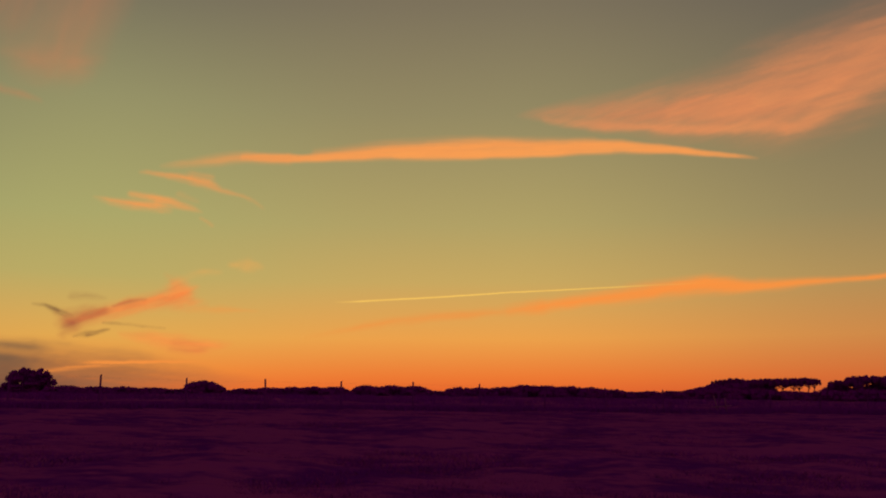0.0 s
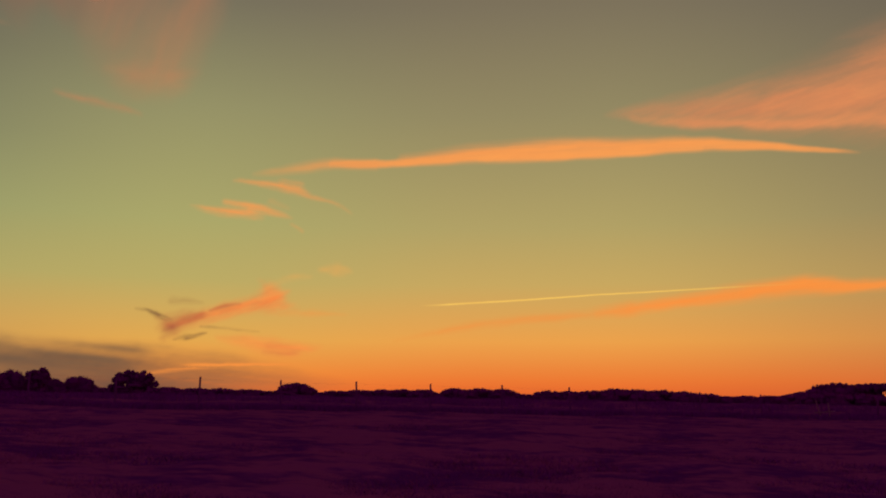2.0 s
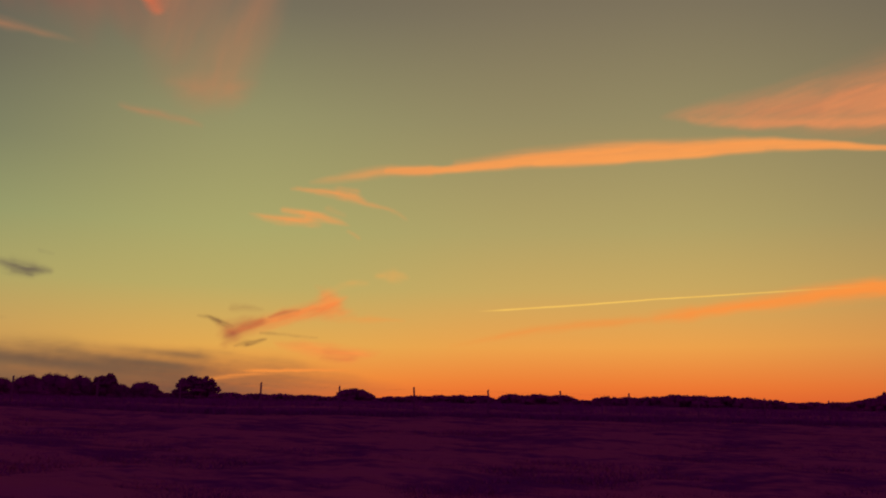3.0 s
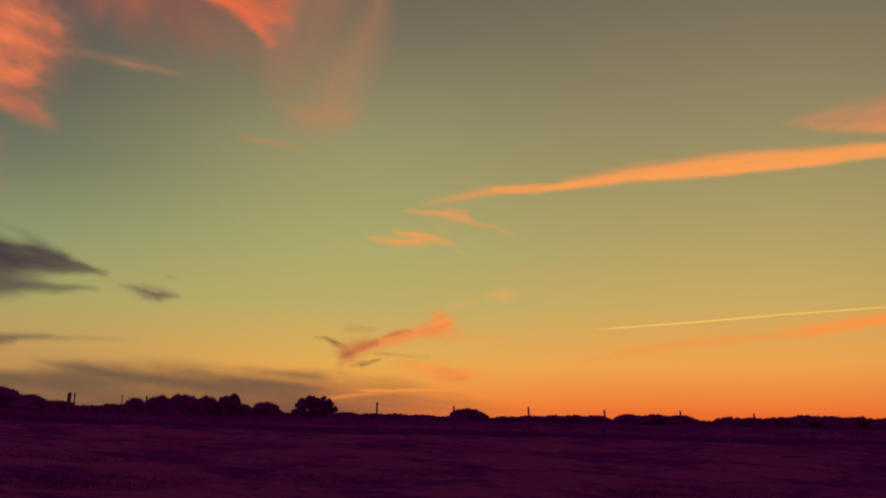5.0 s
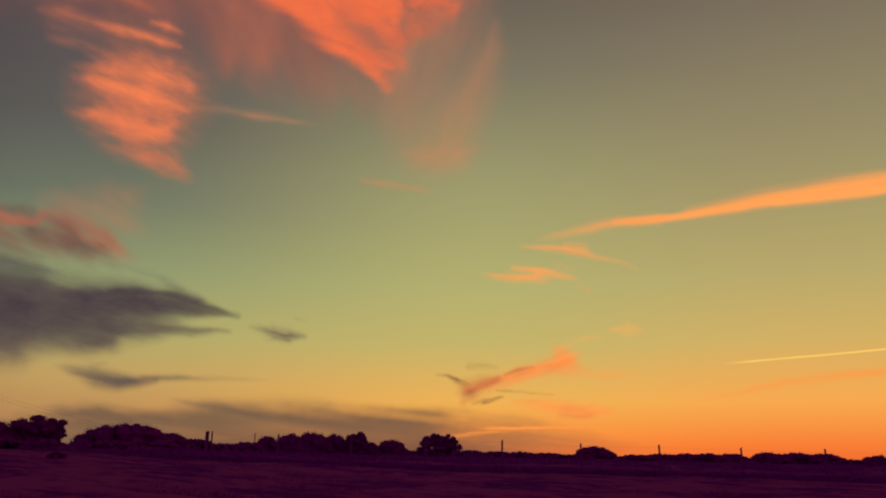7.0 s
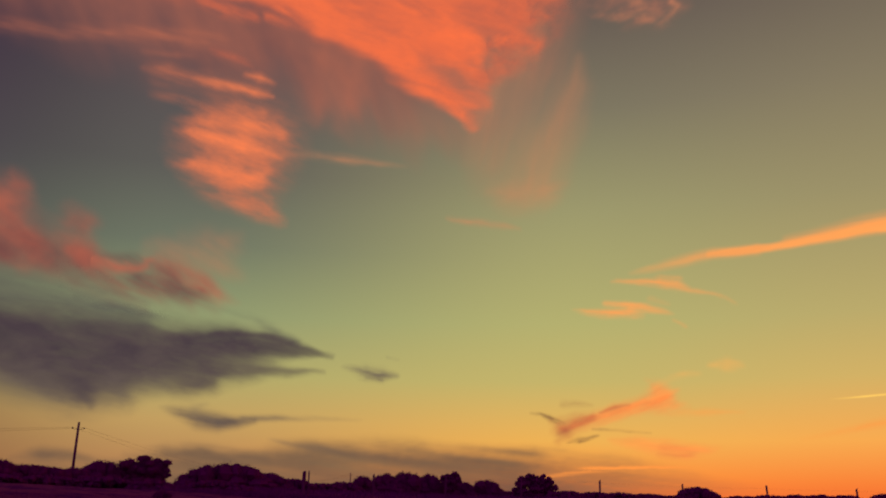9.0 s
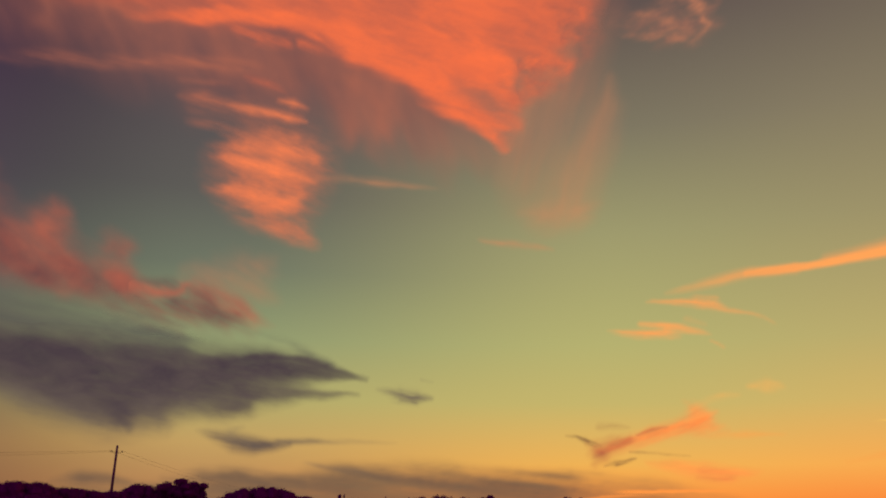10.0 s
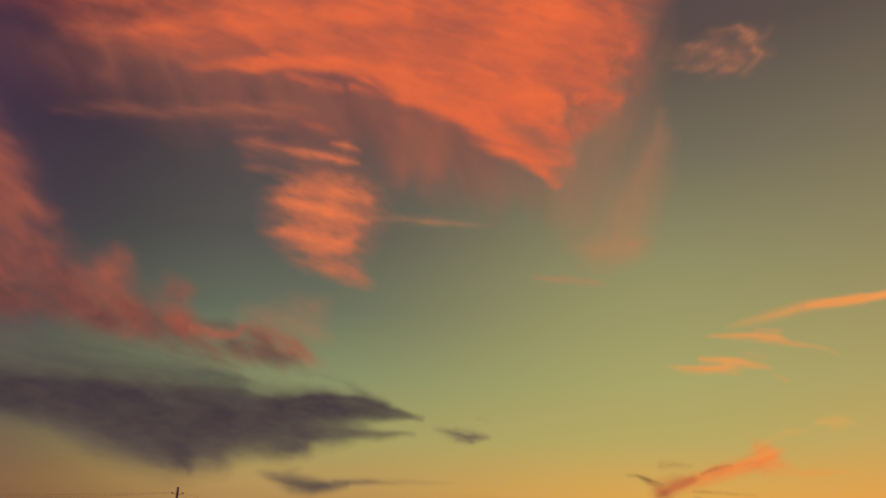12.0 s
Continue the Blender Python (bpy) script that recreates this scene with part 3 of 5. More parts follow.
def stroke_field(X, Y, strokes, local):
    """Cover and tone of soft brush-like bodies. Each: tone, softness of its edge, and bearing, elevation, half width, density along its line."""
    clear, weight, tones = np.ones_like(X), np.full_like(X, 1e-6), np.zeros_like(X)
    for tone, soft, line in strokes:
        pts = [(*local(b, e), hw, d) for b, e, hw, d in line]
        best, dens = np.full_like(X, 9e9), np.zeros_like(X)
        for p, q in zip(pts, pts[1:] or pts):
            dx, dy = q[0] - p[0], q[1] - p[1]
            s = np.clip(((X - p[0]) * dx + (Y - p[1]) * dy) / (dx * dx + dy * dy + 1e-9), 0, 1)
            off = np.hypot(X - p[0] - s * dx, Y - p[1] - s * dy) / (p[2] + (q[2] - p[2]) * s)
            dens = np.where(off < best, p[3] + (q[3] - p[3]) * s, dens)
            best = np.minimum(best, off)
        c = dens * np.exp(-0.7 * np.minimum(best, 4) ** (0.7 + 1.1 / soft))
        clear = clear * (1 - np.clip(c, 0, 1))
        weight, tones = weight * (1 - 0.75 * c) + c, tones * (1 - 0.75 * c) + c * tone
    return 1 - clear, tones / weight


def paint_cloud(label, strokes, mat, step=0.1, ragged=(0.2, 1.0), grain=(0, 3.0, 0.5), rough=0.4, fil=0.3, mottle=0.25, haze=0.05, seed=1, shell=0.0, thick=80.0, name="cloud"):
    """A far cloud built up of soft bodies. ragged: degrees and scale of its torn outline. grain: direction, length and width of its fibres.
    rough: how far it breaks up, fil: fine fibres, mottle: light and dark within it, haze: degrees over which its detail melts."""
    every = np.array([(b, e, hw) for _, _, line in strokes for b, e, hw, _ in line])
    cb, ce = radians(every[:, 0].mean()), radians(every[:, 1].mean())
    axis = np.array([-math.sin(cb) * math.cos(ce), math.cos(cb) * math.cos(ce), math.sin(ce)])
    across = np.array([math.cos(cb), math.sin(cb), 0.0])
    up = np.cross(across, axis)
    deg = 180 / math.pi

    def local(b, e):
        b, e = radians(b), radians(e)
        d = np.array([-math.sin(b) * math.cos(e), math.cos(b) * math.cos(e), math.sin(e)])
        return float(d @ across / (d @ axis)) * deg, float(d @ up / (d @ axis)) * deg

    flat = np.array([(*local(b, e), 2.1 * hw + 1.5 * ragged[0] + 2 * haze) for b, e, hw in every])
    xs = np.arange((flat[:, 0] - flat[:, 2]).min(), (flat[:, 0] + flat[:, 2]).max() + step, step)
    ys = np.arange((flat[:, 1] - flat[:, 2]).min(), (flat[:, 1] + flat[:, 2]).max() + step, step)
    X, Y = np.meshgrid(xs, ys)
    a = radians(grain[0])
    S, T = X * math.cos(a) + Y * math.sin(a), -X * math.sin(a) + Y * math.cos(a)
    ws = ragged[1]
    wu = (fbm(S / (ws * 2.2) + 3.1 * seed, T / ws, seed + 3, 4, 0.48) - 0.5) * 2
    wv = (fbm(S / (ws * 2.2) + 40, T / ws + 11 + 1.7 * seed, seed + 4, 4, 0.48) - 0.5) * 2
    ou, ov = wu * ragged[0] * 2.4, wv * ragged[0] * 1.2
    d, to = stroke_field(X + ou * math.cos(a) - ov * math.sin(a), Y + ou * math.sin(a) + ov * math.cos(a), strokes, local)
    g = np.clip((fbm(S / grain[1] + wu * 0.3 + seed, T / grain[2] + wv * 0.4, seed, 6, 0.58) - 0.5) * 2.3 + 0.5, 0, 1)
    d = d * sstep(0, 0.08, d) * np.clip(1 + rough * (g - 0.5) * 2.2 * (1.25 - d) - 0.12 * rough, 0, 1.6)
    d = melt(np.clip(d, 0, 1), haze / step)
    thread = fbm(S / (grain[1] * 0.7) + wu * 0.5, T / (grain[2] * 0.4) + wv * 0.5, seed + 21, 5, 0.62) - 0.5
    d = np.clip(d * (1 + fil * 1.7 * thread * (1.2 - d)), 0, 1)
    lump = fbm(S / (grain[1] * 0.8) + 9 + wu * 0.4, T / (grain[2] * 1.3) + 5 + wv * 0.4, seed + 7, 6, 0.6) - 0.5
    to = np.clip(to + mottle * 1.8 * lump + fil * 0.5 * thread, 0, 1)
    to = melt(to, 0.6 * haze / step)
    keep = d > 0.008
    cell = keep[:-1, :-1] | keep[1:, :-1] | keep[:-1, 1:] | keep[1:, 1:]
    idx = np.arange(X.size).reshape(X.shape)
    quads = np.stack([idx[:-1, :-1], idx[:-1, 1:], idx[1:, 1:], idx[1:, :-1]], -1)[cell]
    used, inv = np.unique(quads, return_inverse=True)
    way = axis + (X.ravel()[used] / deg)[:, None] * across + (Y.ravel()[used] / deg)[:, None] * up
    way /= np.linalg.norm(way, axis=1)[:, None]
    verts = way * (CLOUD_R + shell - thick * d.ravel()[used])[:, None] + np.array([0, 0, EYE])
    me = mesh_of(name, verts, inv.reshape(-1, 4), mat, True)
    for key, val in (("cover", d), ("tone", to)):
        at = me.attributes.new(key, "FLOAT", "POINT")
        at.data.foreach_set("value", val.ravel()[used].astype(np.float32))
    return tagged(new(name, me), label, "cloud", "sunset clouds")


# glowing cloud colours, each painted from its shaded to its sunlit side
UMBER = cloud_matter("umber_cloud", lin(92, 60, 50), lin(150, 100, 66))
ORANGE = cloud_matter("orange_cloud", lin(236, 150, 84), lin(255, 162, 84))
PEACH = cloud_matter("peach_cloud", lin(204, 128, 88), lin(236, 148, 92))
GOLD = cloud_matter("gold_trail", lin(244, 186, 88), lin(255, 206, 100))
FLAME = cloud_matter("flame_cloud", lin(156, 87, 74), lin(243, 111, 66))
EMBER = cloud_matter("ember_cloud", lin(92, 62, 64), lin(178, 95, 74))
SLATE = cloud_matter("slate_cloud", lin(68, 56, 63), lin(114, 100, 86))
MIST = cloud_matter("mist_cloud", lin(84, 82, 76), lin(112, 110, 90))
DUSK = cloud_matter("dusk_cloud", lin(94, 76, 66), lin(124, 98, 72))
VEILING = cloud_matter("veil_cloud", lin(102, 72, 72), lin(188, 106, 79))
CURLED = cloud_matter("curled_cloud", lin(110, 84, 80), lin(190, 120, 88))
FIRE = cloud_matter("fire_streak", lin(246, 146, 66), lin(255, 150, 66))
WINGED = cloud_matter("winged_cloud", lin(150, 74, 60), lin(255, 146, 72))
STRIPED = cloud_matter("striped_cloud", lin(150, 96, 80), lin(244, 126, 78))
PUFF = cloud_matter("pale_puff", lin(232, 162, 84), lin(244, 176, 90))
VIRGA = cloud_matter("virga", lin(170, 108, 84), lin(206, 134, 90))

build_cloud("thin golden condensation trail across the evening sky", [(7.6, 6.03, 6.10, 0), (5.6, 6.10, 6.22, .9), (-4.5, 6.74, 6.82, 1), (-9.5, 6.90, 6.98, .9), (-12.2, 6.98, 7.07, .6), (-15, 7.05, 7.13, .2), (-18, 7.1, 7.18, 0)],
            GOLD, step=.04, soft=(0.8, 0.8), warp=(0.02, 0.6), streak=(2, 2, 0.2), rough=0.1, tone=(0.7, 0, 0.3), seed=9, name='contrail', thick=10, haze=0.012, shell=-120.0)
build_cloud("long low grey-brown cloud bank above the trees", [(64, -1.2, 1.2, 0), (54.0, -1.2, 1.7, .6), (49.4, -1.2, 2.4, .8), (45.8, -1.2, 2.25, .85), (43.0, -1.2, 2.7, .85), (40.9, -1.2, 2.95, .9), (37.3, -1.2, 2.9, .95), (33.5, -1.2, 3.0, .95), (29.8, -1.2, 2.85, .92), (26.0, -1.2, 2.65, .92), (22.6, -1.0, 2.4, .75), (19.0, -.6, 1.9, .45), (15, .2, 1.4, .2), (11, .4, 1.0, 0)],
            DUSK, step=0.12, soft=(.3,.7), warp=(.4,1.6), streak=(-6,6,.4), rough=.3, tone=(.4,-.3,.5), seed=12, haze=0.132)
build_cloud("thin dark streak rising out of the cloud bank", [(44.1, 3.29, 3.47, 0), (43.0, 3.1, 3.32, 0.7), (41.1, 2.71, 3.14, 0.8), (38.9, 2.32, 2.76, 0.6), (36.6, 2.14, 2.51, 0.3), (34.4, 2.11, 2.33, 0)],
            SLATE, step=0.06, soft=(1.0, 1.0), warp=(0.06, 0.6), streak=(-14, 2.5, 0.2), rough=0.4, tone=(0.7, 0, 0.3), seed=33)
build_cloud("thin glowing orange cloud line under the bank", [(23.8, 1.74, 1.83, 0), (22.5, 1.8, 1.98, 0.9), (19.9, 1.83, 2.04, 1), (17.4, 1.86, 2.05, 0.8), (15.5, 1.89, 2.0, 0)],
            FIRE, step=0.05, soft=(0.9, 0.9), warp=(0.05, 0.5), streak=(2, 3, 0.1), rough=0.4, tone=(0.5, 0, 0.6), seed=13, haze=0.030, shell=-60.0)
build_cloud("short glowing cloud line on the bank's lower edge", [(26.9, 1.06, 1.2, 0), (25.5, 1.22, 1.43, 0.5), (24.2, 1.38, 1.58, 0.75), (22.6, 1.54, 1.72, 0.6), (20.9, 1.6, 1.71, 0)],
            FIRE, step=0.05, soft=(1.0, 1.0), warp=(0.05, 0.5), streak=(2, 3, 0.1), rough=0.4, tone=(0.4, 0, 0.5), seed=45, haze=0.04, shell=-50.0)

paint_cloud("great flame-orange cloud sheet spreading across the high sky", [
    (0.55, 0.50, [(76.39, 34.25, 2.54, 0.30), (67.06, 35.40, 2.53, 0.60), (55.86, 37.25, 3.10, 0.95), (44.62, 38.62, 4.28, 1.00), (32.81, 38.87, 5.00, 1.00), (26.69, 39.57, 3.84, 0.80)]),
    (0.50, 0.80, [(67.02, 32.00, 0.80, 0.30), (64.03, 32.24, 1.00, 0.50), (59.33, 32.73, 1.04, 0.75), (53.11, 33.42, 1.22, 0.90), (46.53, 33.99, 1.33, 1.00), (39.26, 33.85, 2.05, 1.00)]),
    (0.68, 0.40, [(41.97, 33.38, 1.87, 1.00), (37.41, 32.59, 2.33, 1.00), (32.89, 32.94, 2.69, 1.00), (30.18, 33.40, 2.22, 1.00)]),
    (0.72, 0.50, [(33.80, 30.91, 2.27, 1.00), (31.61, 29.91, 1.74, 1.00), (30.56, 28.36, 1.14, 0.85), (30.05, 26.63, 0.69, 0.40), (29.80, 25.09, 0.46, 0.10)]),
    (0.80, 0.80, [(62.29, 33.35, 0.60, 0.50), (54.62, 34.92, 0.78, 0.90), (48.48, 35.44, 0.80, 0.90), (43.06, 36.42, 1.10, 0.80)]),
    (0.90, 0.55, [(59.03, 31.00, 0.31, 0.06), (56.65, 31.50, 0.32, 0.40), (54.19, 31.96, 0.36, 0.80), (49.97, 32.73, 0.44, 0.95), (45.54, 32.86, 0.52, 0.95), (42.78, 31.85, 0.68, 1.00), (39.16, 30.80, 0.68, 1.00), (36.02, 29.98, 0.76, 1.00)]),
    (0.85, 0.50, [(41.85, 31.15, 0.68, 1.00), (37.35, 29.93, 0.69, 1.00), (34.69, 28.41, 0.92, 0.95), (32.52, 27.39, 0.69, 0.90), (30.83, 26.08, 0.50, 0.60), (29.94, 24.78, 0.31, 0.20)]),
    (0.95, 0.65, [(36.88, 27.84, 0.27, 0.15), (34.48, 27.19, 0.35, 0.85), (32.54, 26.59, 0.38, 0.90), (31.05, 25.67, 0.35, 0.70), (30.11, 24.64, 0.23, 0.15)]),
    (1.00, 0.70, [(33.08, 36.22, 1.10, 1.00), (29.17, 36.24, 1.09, 1.00), (27.39, 35.59, 0.80, 0.80)]),
    (0.90, 0.70, [(35.14, 31.67, 0.53, 0.80), (31.58, 31.23, 0.68, 0.90), (30.05, 30.61, 0.53, 0.80), (29.66, 29.27, 0.38, 0.60)]),
    (0.55, 0.90, [(28.35, 34.39, 1.39, 0.85), (27.09, 32.85, 1.18, 0.75), (26.97, 30.99, 0.97, 0.60), (27.93, 29.19, 0.68, 0.40)]),
    (0.55, 0.90, [(25.59, 35.63, 1.08, 0.75), (24.39, 33.90, 0.79, 0.50)])],
            FLAME, step=0.1, ragged=(0.26, 1.3), grain=(-13, 3.2, 1.0), rough=0.4, fil=0.45, mottle=0.3, haze=0.0675, seed=24, shell=-60, thick=200)
paint_cloud("torn scraps of flame cloud under the high sheet", [
    (0.60, 0.90, [(51.17, 31.78, 0.33, 0.50), (49.37, 31.25, 0.41, 0.75), (47.60, 31.09, 0.30, 0.50)]),
    (0.70, 0.90, [(47.04, 32.22, 0.30, 0.60), (45.02, 31.90, 0.30, 0.70), (43.65, 31.43, 0.23, 0.40)]),
    (0.60, 0.90, [(46.30, 31.31, 0.22, 0.50), (44.51, 31.07, 0.23, 0.55), (42.27, 30.76, 0.19, 0.30)]),
    (0.35, 0.90, [(49.96, 28.64, 0.26, 0.12), (48.65, 28.36, 0.23, 0.30), (47.11, 28.01, 0.19, 0.10)])],
            FLAME, step=0.08, ragged=(0.2, 0.7), grain=(-16, 1.6, 0.35), rough=0.7, fil=0.5, haze=0.0675, seed=51, shell=-90)
paint_cloud("ripply broken fringe of the orange cloud sheet", [
    (0.60, 0.90, [(27.42, 35.05, 0.73, 0.63), (25.42, 34.89, 0.72, 0.77), (24.17, 33.88, 0.58, 0.49)]),
    (0.45, 0.90, [(29.07, 33.16, 0.67, 0.56), (26.64, 33.11, 0.59, 0.77), (24.44, 33.18, 0.44, 0.49)]),
    (0.45, 0.90, [(29.12, 31.87, 0.52, 0.56), (26.70, 32.01, 0.52, 0.77), (24.75, 31.93, 0.37, 0.42)]),
    (0.50, 0.90, [(29.18, 30.38, 0.68, 0.56), (27.21, 30.64, 0.74, 0.77), (25.51, 30.22, 0.52, 0.49)]),
    (0.30, 0.90, [(29.25, 28.50, 0.53, 0.49), (27.93, 29.19, 0.53, 0.56), (26.42, 29.28, 0.45, 0.28)]),
    (0.20, 0.90, [(23.59, 32.92, 0.51, 0.28), (24.16, 31.14, 0.51, 0.28)])],
            FLAME, step=0.07, ragged=(0.24, 0.85), grain=(20, 0.8, 0.56), rough=0.5, fil=0.4, mottle=0.45, haze=0.05, seed=43, shell=-100)
paint_cloud("dusky red veil of falling ice under the orange cloud", [
    (0.36, 0.90, [(72.17, 29.81, 1.82, 0.15), (66.66, 30.36, 2.11, 0.40), (62.20, 30.89, 2.38, 0.60), (56.99, 31.00, 2.66, 0.75), (51.43, 30.34, 2.79, 0.80), (46.17, 29.75, 2.79, 0.76), (40.88, 29.49, 2.59, 0.72), (36.45, 28.64, 2.15, 0.60), (32.96, 27.48, 1.30, 0.30)]),
    (0.25, 0.90, [(58.68, 28.88, 1.41, 0.25), (53.73, 28.55, 1.46, 0.42), (49.50, 28.39, 1.35, 0.42), (46.48, 28.13, 1.06, 0.25)]),
    (0.70, 0.90, [(39.05, 27.45, 1.93, 0.32), (34.69, 25.57, 1.74, 0.32), (31.29, 24.75, 1.31, 0.25), (29.36, 25.45, 0.92, 0.15)]),
    (0.75, 0.90, [(65.09, 31.80, 0.66, 0.30), (64.09, 30.64, 0.73, 0.35), (64.64, 29.63, 0.53, 0.20)]),
    (0.75, 0.90, [(60.71, 31.39, 0.62, 0.30), (59.12, 31.52, 0.56, 0.40), (57.84, 31.22, 0.49, 0.30)]),
    (0.75, 0.90, [(42.21, 29.63, 0.76, 0.50), (42.29, 26.95, 0.69, 0.50), (42.18, 24.83, 0.39, 0.30)]),
    (0.70, 0.90, [(39.77, 29.34, 0.84, 0.50), (40.00, 27.04, 0.77, 0.40), (40.46, 24.52, 0.39, 0.20)]),
    (0.30, 0.90, [(46.14, 29.37, 1.28, 0.40), (46.44, 27.64, 1.06, 0.25)]),
    (0.35, 0.90, [(37.10, 28.26, 1.15, 0.40), (37.49, 25.56, 1.01, 0.25), (37.88, 23.81, 0.70, 0.00)])],
            VEILING, step=0.13, ragged=(0.5, 1.6), grain=(-60, 3.6, 1.4), rough=0.2, fil=0.22, mottle=0.22, haze=0.216, seed=25, shell=200)
paint_cloud("pink streak of cloud drawn out under the dusky veil", [
    (0.70, 0.90, [(67.28, 26.59, 0.29, 0.06), (63.82, 27.43, 0.41, 0.25), (60.08, 27.82, 0.31, 0.50), (56.61, 28.57, 0.36, 0.60), (53.80, 29.07, 0.36, 0.85), (51.92, 29.16, 0.26, 0.30)]),
    (0.70, 0.90, [(51.75, 29.48, 0.52, 0.25), (50.47, 29.41, 0.48, 0.40), (49.39, 29.38, 0.30, 0.20)]),
    (0.70, 0.90, [(54.47, 27.86, 0.15, 0.25), (52.43, 28.13, 0.15, 0.45), (51.18, 28.17, 0.11, 0.20)])],
            VEILING, step=0.09, ragged=(0.2, 0.9), grain=(-2, 3.5, 0.35), rough=0.5, fil=0.4, haze=0.0945, seed=32, shell=40)
paint_cloud("bright streaks of rippled orange cloud", [
    (0.30, 0.90, [(53.44, 26.27, 0.44, 0.12), (49.32, 26.59, 0.60, 0.35), (45.92, 26.42, 0.31, 0.25)]),
    (0.80, 0.90, [(51.01, 26.64, 0.19, 0.20), (48.48, 26.55, 0.23, 0.65), (46.76, 26.36, 0.23, 0.75), (45.39, 26.23, 0.11, 0.40)]),
    (0.60, 0.90, [(54.33, 26.83, 0.33, 0.10), (52.69, 26.82, 0.33, 0.38), (50.59, 26.68, 0.19, 0.25)]),
    (0.85, 0.80, [(47.49, 27.44, 0.15, 0.25), (46.41, 27.26, 0.23, 0.65), (45.32, 27.00, 0.15, 0.15)]),
    (0.40, 0.90, [(53.92, 25.23, 0.26, 0.06), (52.29, 25.24, 0.26, 0.25), (50.43, 25.10, 0.19, 0.12)])],
            STRIPED, step=0.06, ragged=(0.12, 0.7), grain=(-10, 1.6, 0.35), rough=0.4, fil=0.25, haze=0.054, seed=29, shell=-140)
paint_cloud("rippled orange altocumulus patch in slanting bands", [
    (0.40, 0.90, [(51.22, 22.88, 1.05, 0.20), (49.82, 23.14, 1.36, 0.50), (47.77, 23.32, 1.83, 0.70), (45.48, 23.29, 1.54, 0.60)]),
    (0.35, 0.90, [(49.23, 21.27, 1.29, 0.50), (46.57, 21.28, 1.38, 0.60)]),
    (0.30, 0.90, [(47.87, 19.64, 0.69, 0.35), (45.60, 19.18, 0.85, 0.38), (44.44, 18.16, 0.46, 0.12)]),
    (0.60, 0.90, [(49.97, 24.73, 0.34, 0.15), (47.92, 25.00, 0.42, 0.50), (46.02, 24.95, 0.34, 0.40)]),
    (0.75, 0.90, [(51.52, 23.77, 0.30, 0.08), (49.08, 24.09, 0.42, 0.60), (46.58, 24.10, 0.54, 0.85), (44.54, 23.82, 0.42, 0.55)]),
    (1.00, 0.70, [(51.93, 23.15, 0.22, 0.15), (50.83, 23.11, 0.30, 0.60), (49.39, 23.02, 0.38, 0.95), (47.31, 22.78, 0.50, 1.00), (45.42, 22.45, 0.35, 0.85), (44.36, 22.20, 0.23, 0.20)]),
    (0.60, 0.90, [(49.72, 22.11, 0.30, 0.20), (47.66, 21.98, 0.34, 0.40), (45.36, 21.60, 0.39, 0.55)]),
    (0.90, 0.80, [(52.21, 20.98, 0.30, 0.08), (50.44, 21.27, 0.38, 0.50), (48.79, 20.92, 0.46, 0.95), (46.73, 20.61, 0.46, 0.95), (45.43, 20.89, 0.31, 0.70)]),
    (0.80, 0.90, [(50.36, 20.44, 0.26, 0.08), (48.73, 20.27, 0.27, 0.40), (47.30, 20.15, 0.27, 0.80), (45.67, 20.18, 0.23, 0.50)]),
    (0.70, 0.90, [(49.45, 19.29, 0.27, 0.05), (48.23, 19.15, 0.31, 0.30), (46.60, 18.96, 0.38, 0.50), (45.03, 18.59, 0.35, 0.40), (43.70, 18.04, 0.23, 0.08)]),
    (0.50, 0.90, [(46.97, 18.55, 0.27, 0.12), (45.33, 18.18, 0.31, 0.28), (43.68, 17.65, 0.23, 0.05)])],
            STRIPED, step=0.07, ragged=(0.16, 1.0), grain=(-14, 1.3, 0.5), rough=0.3, fil=0.4, mottle=0.2, haze=0.045, seed=23, shell=-120)
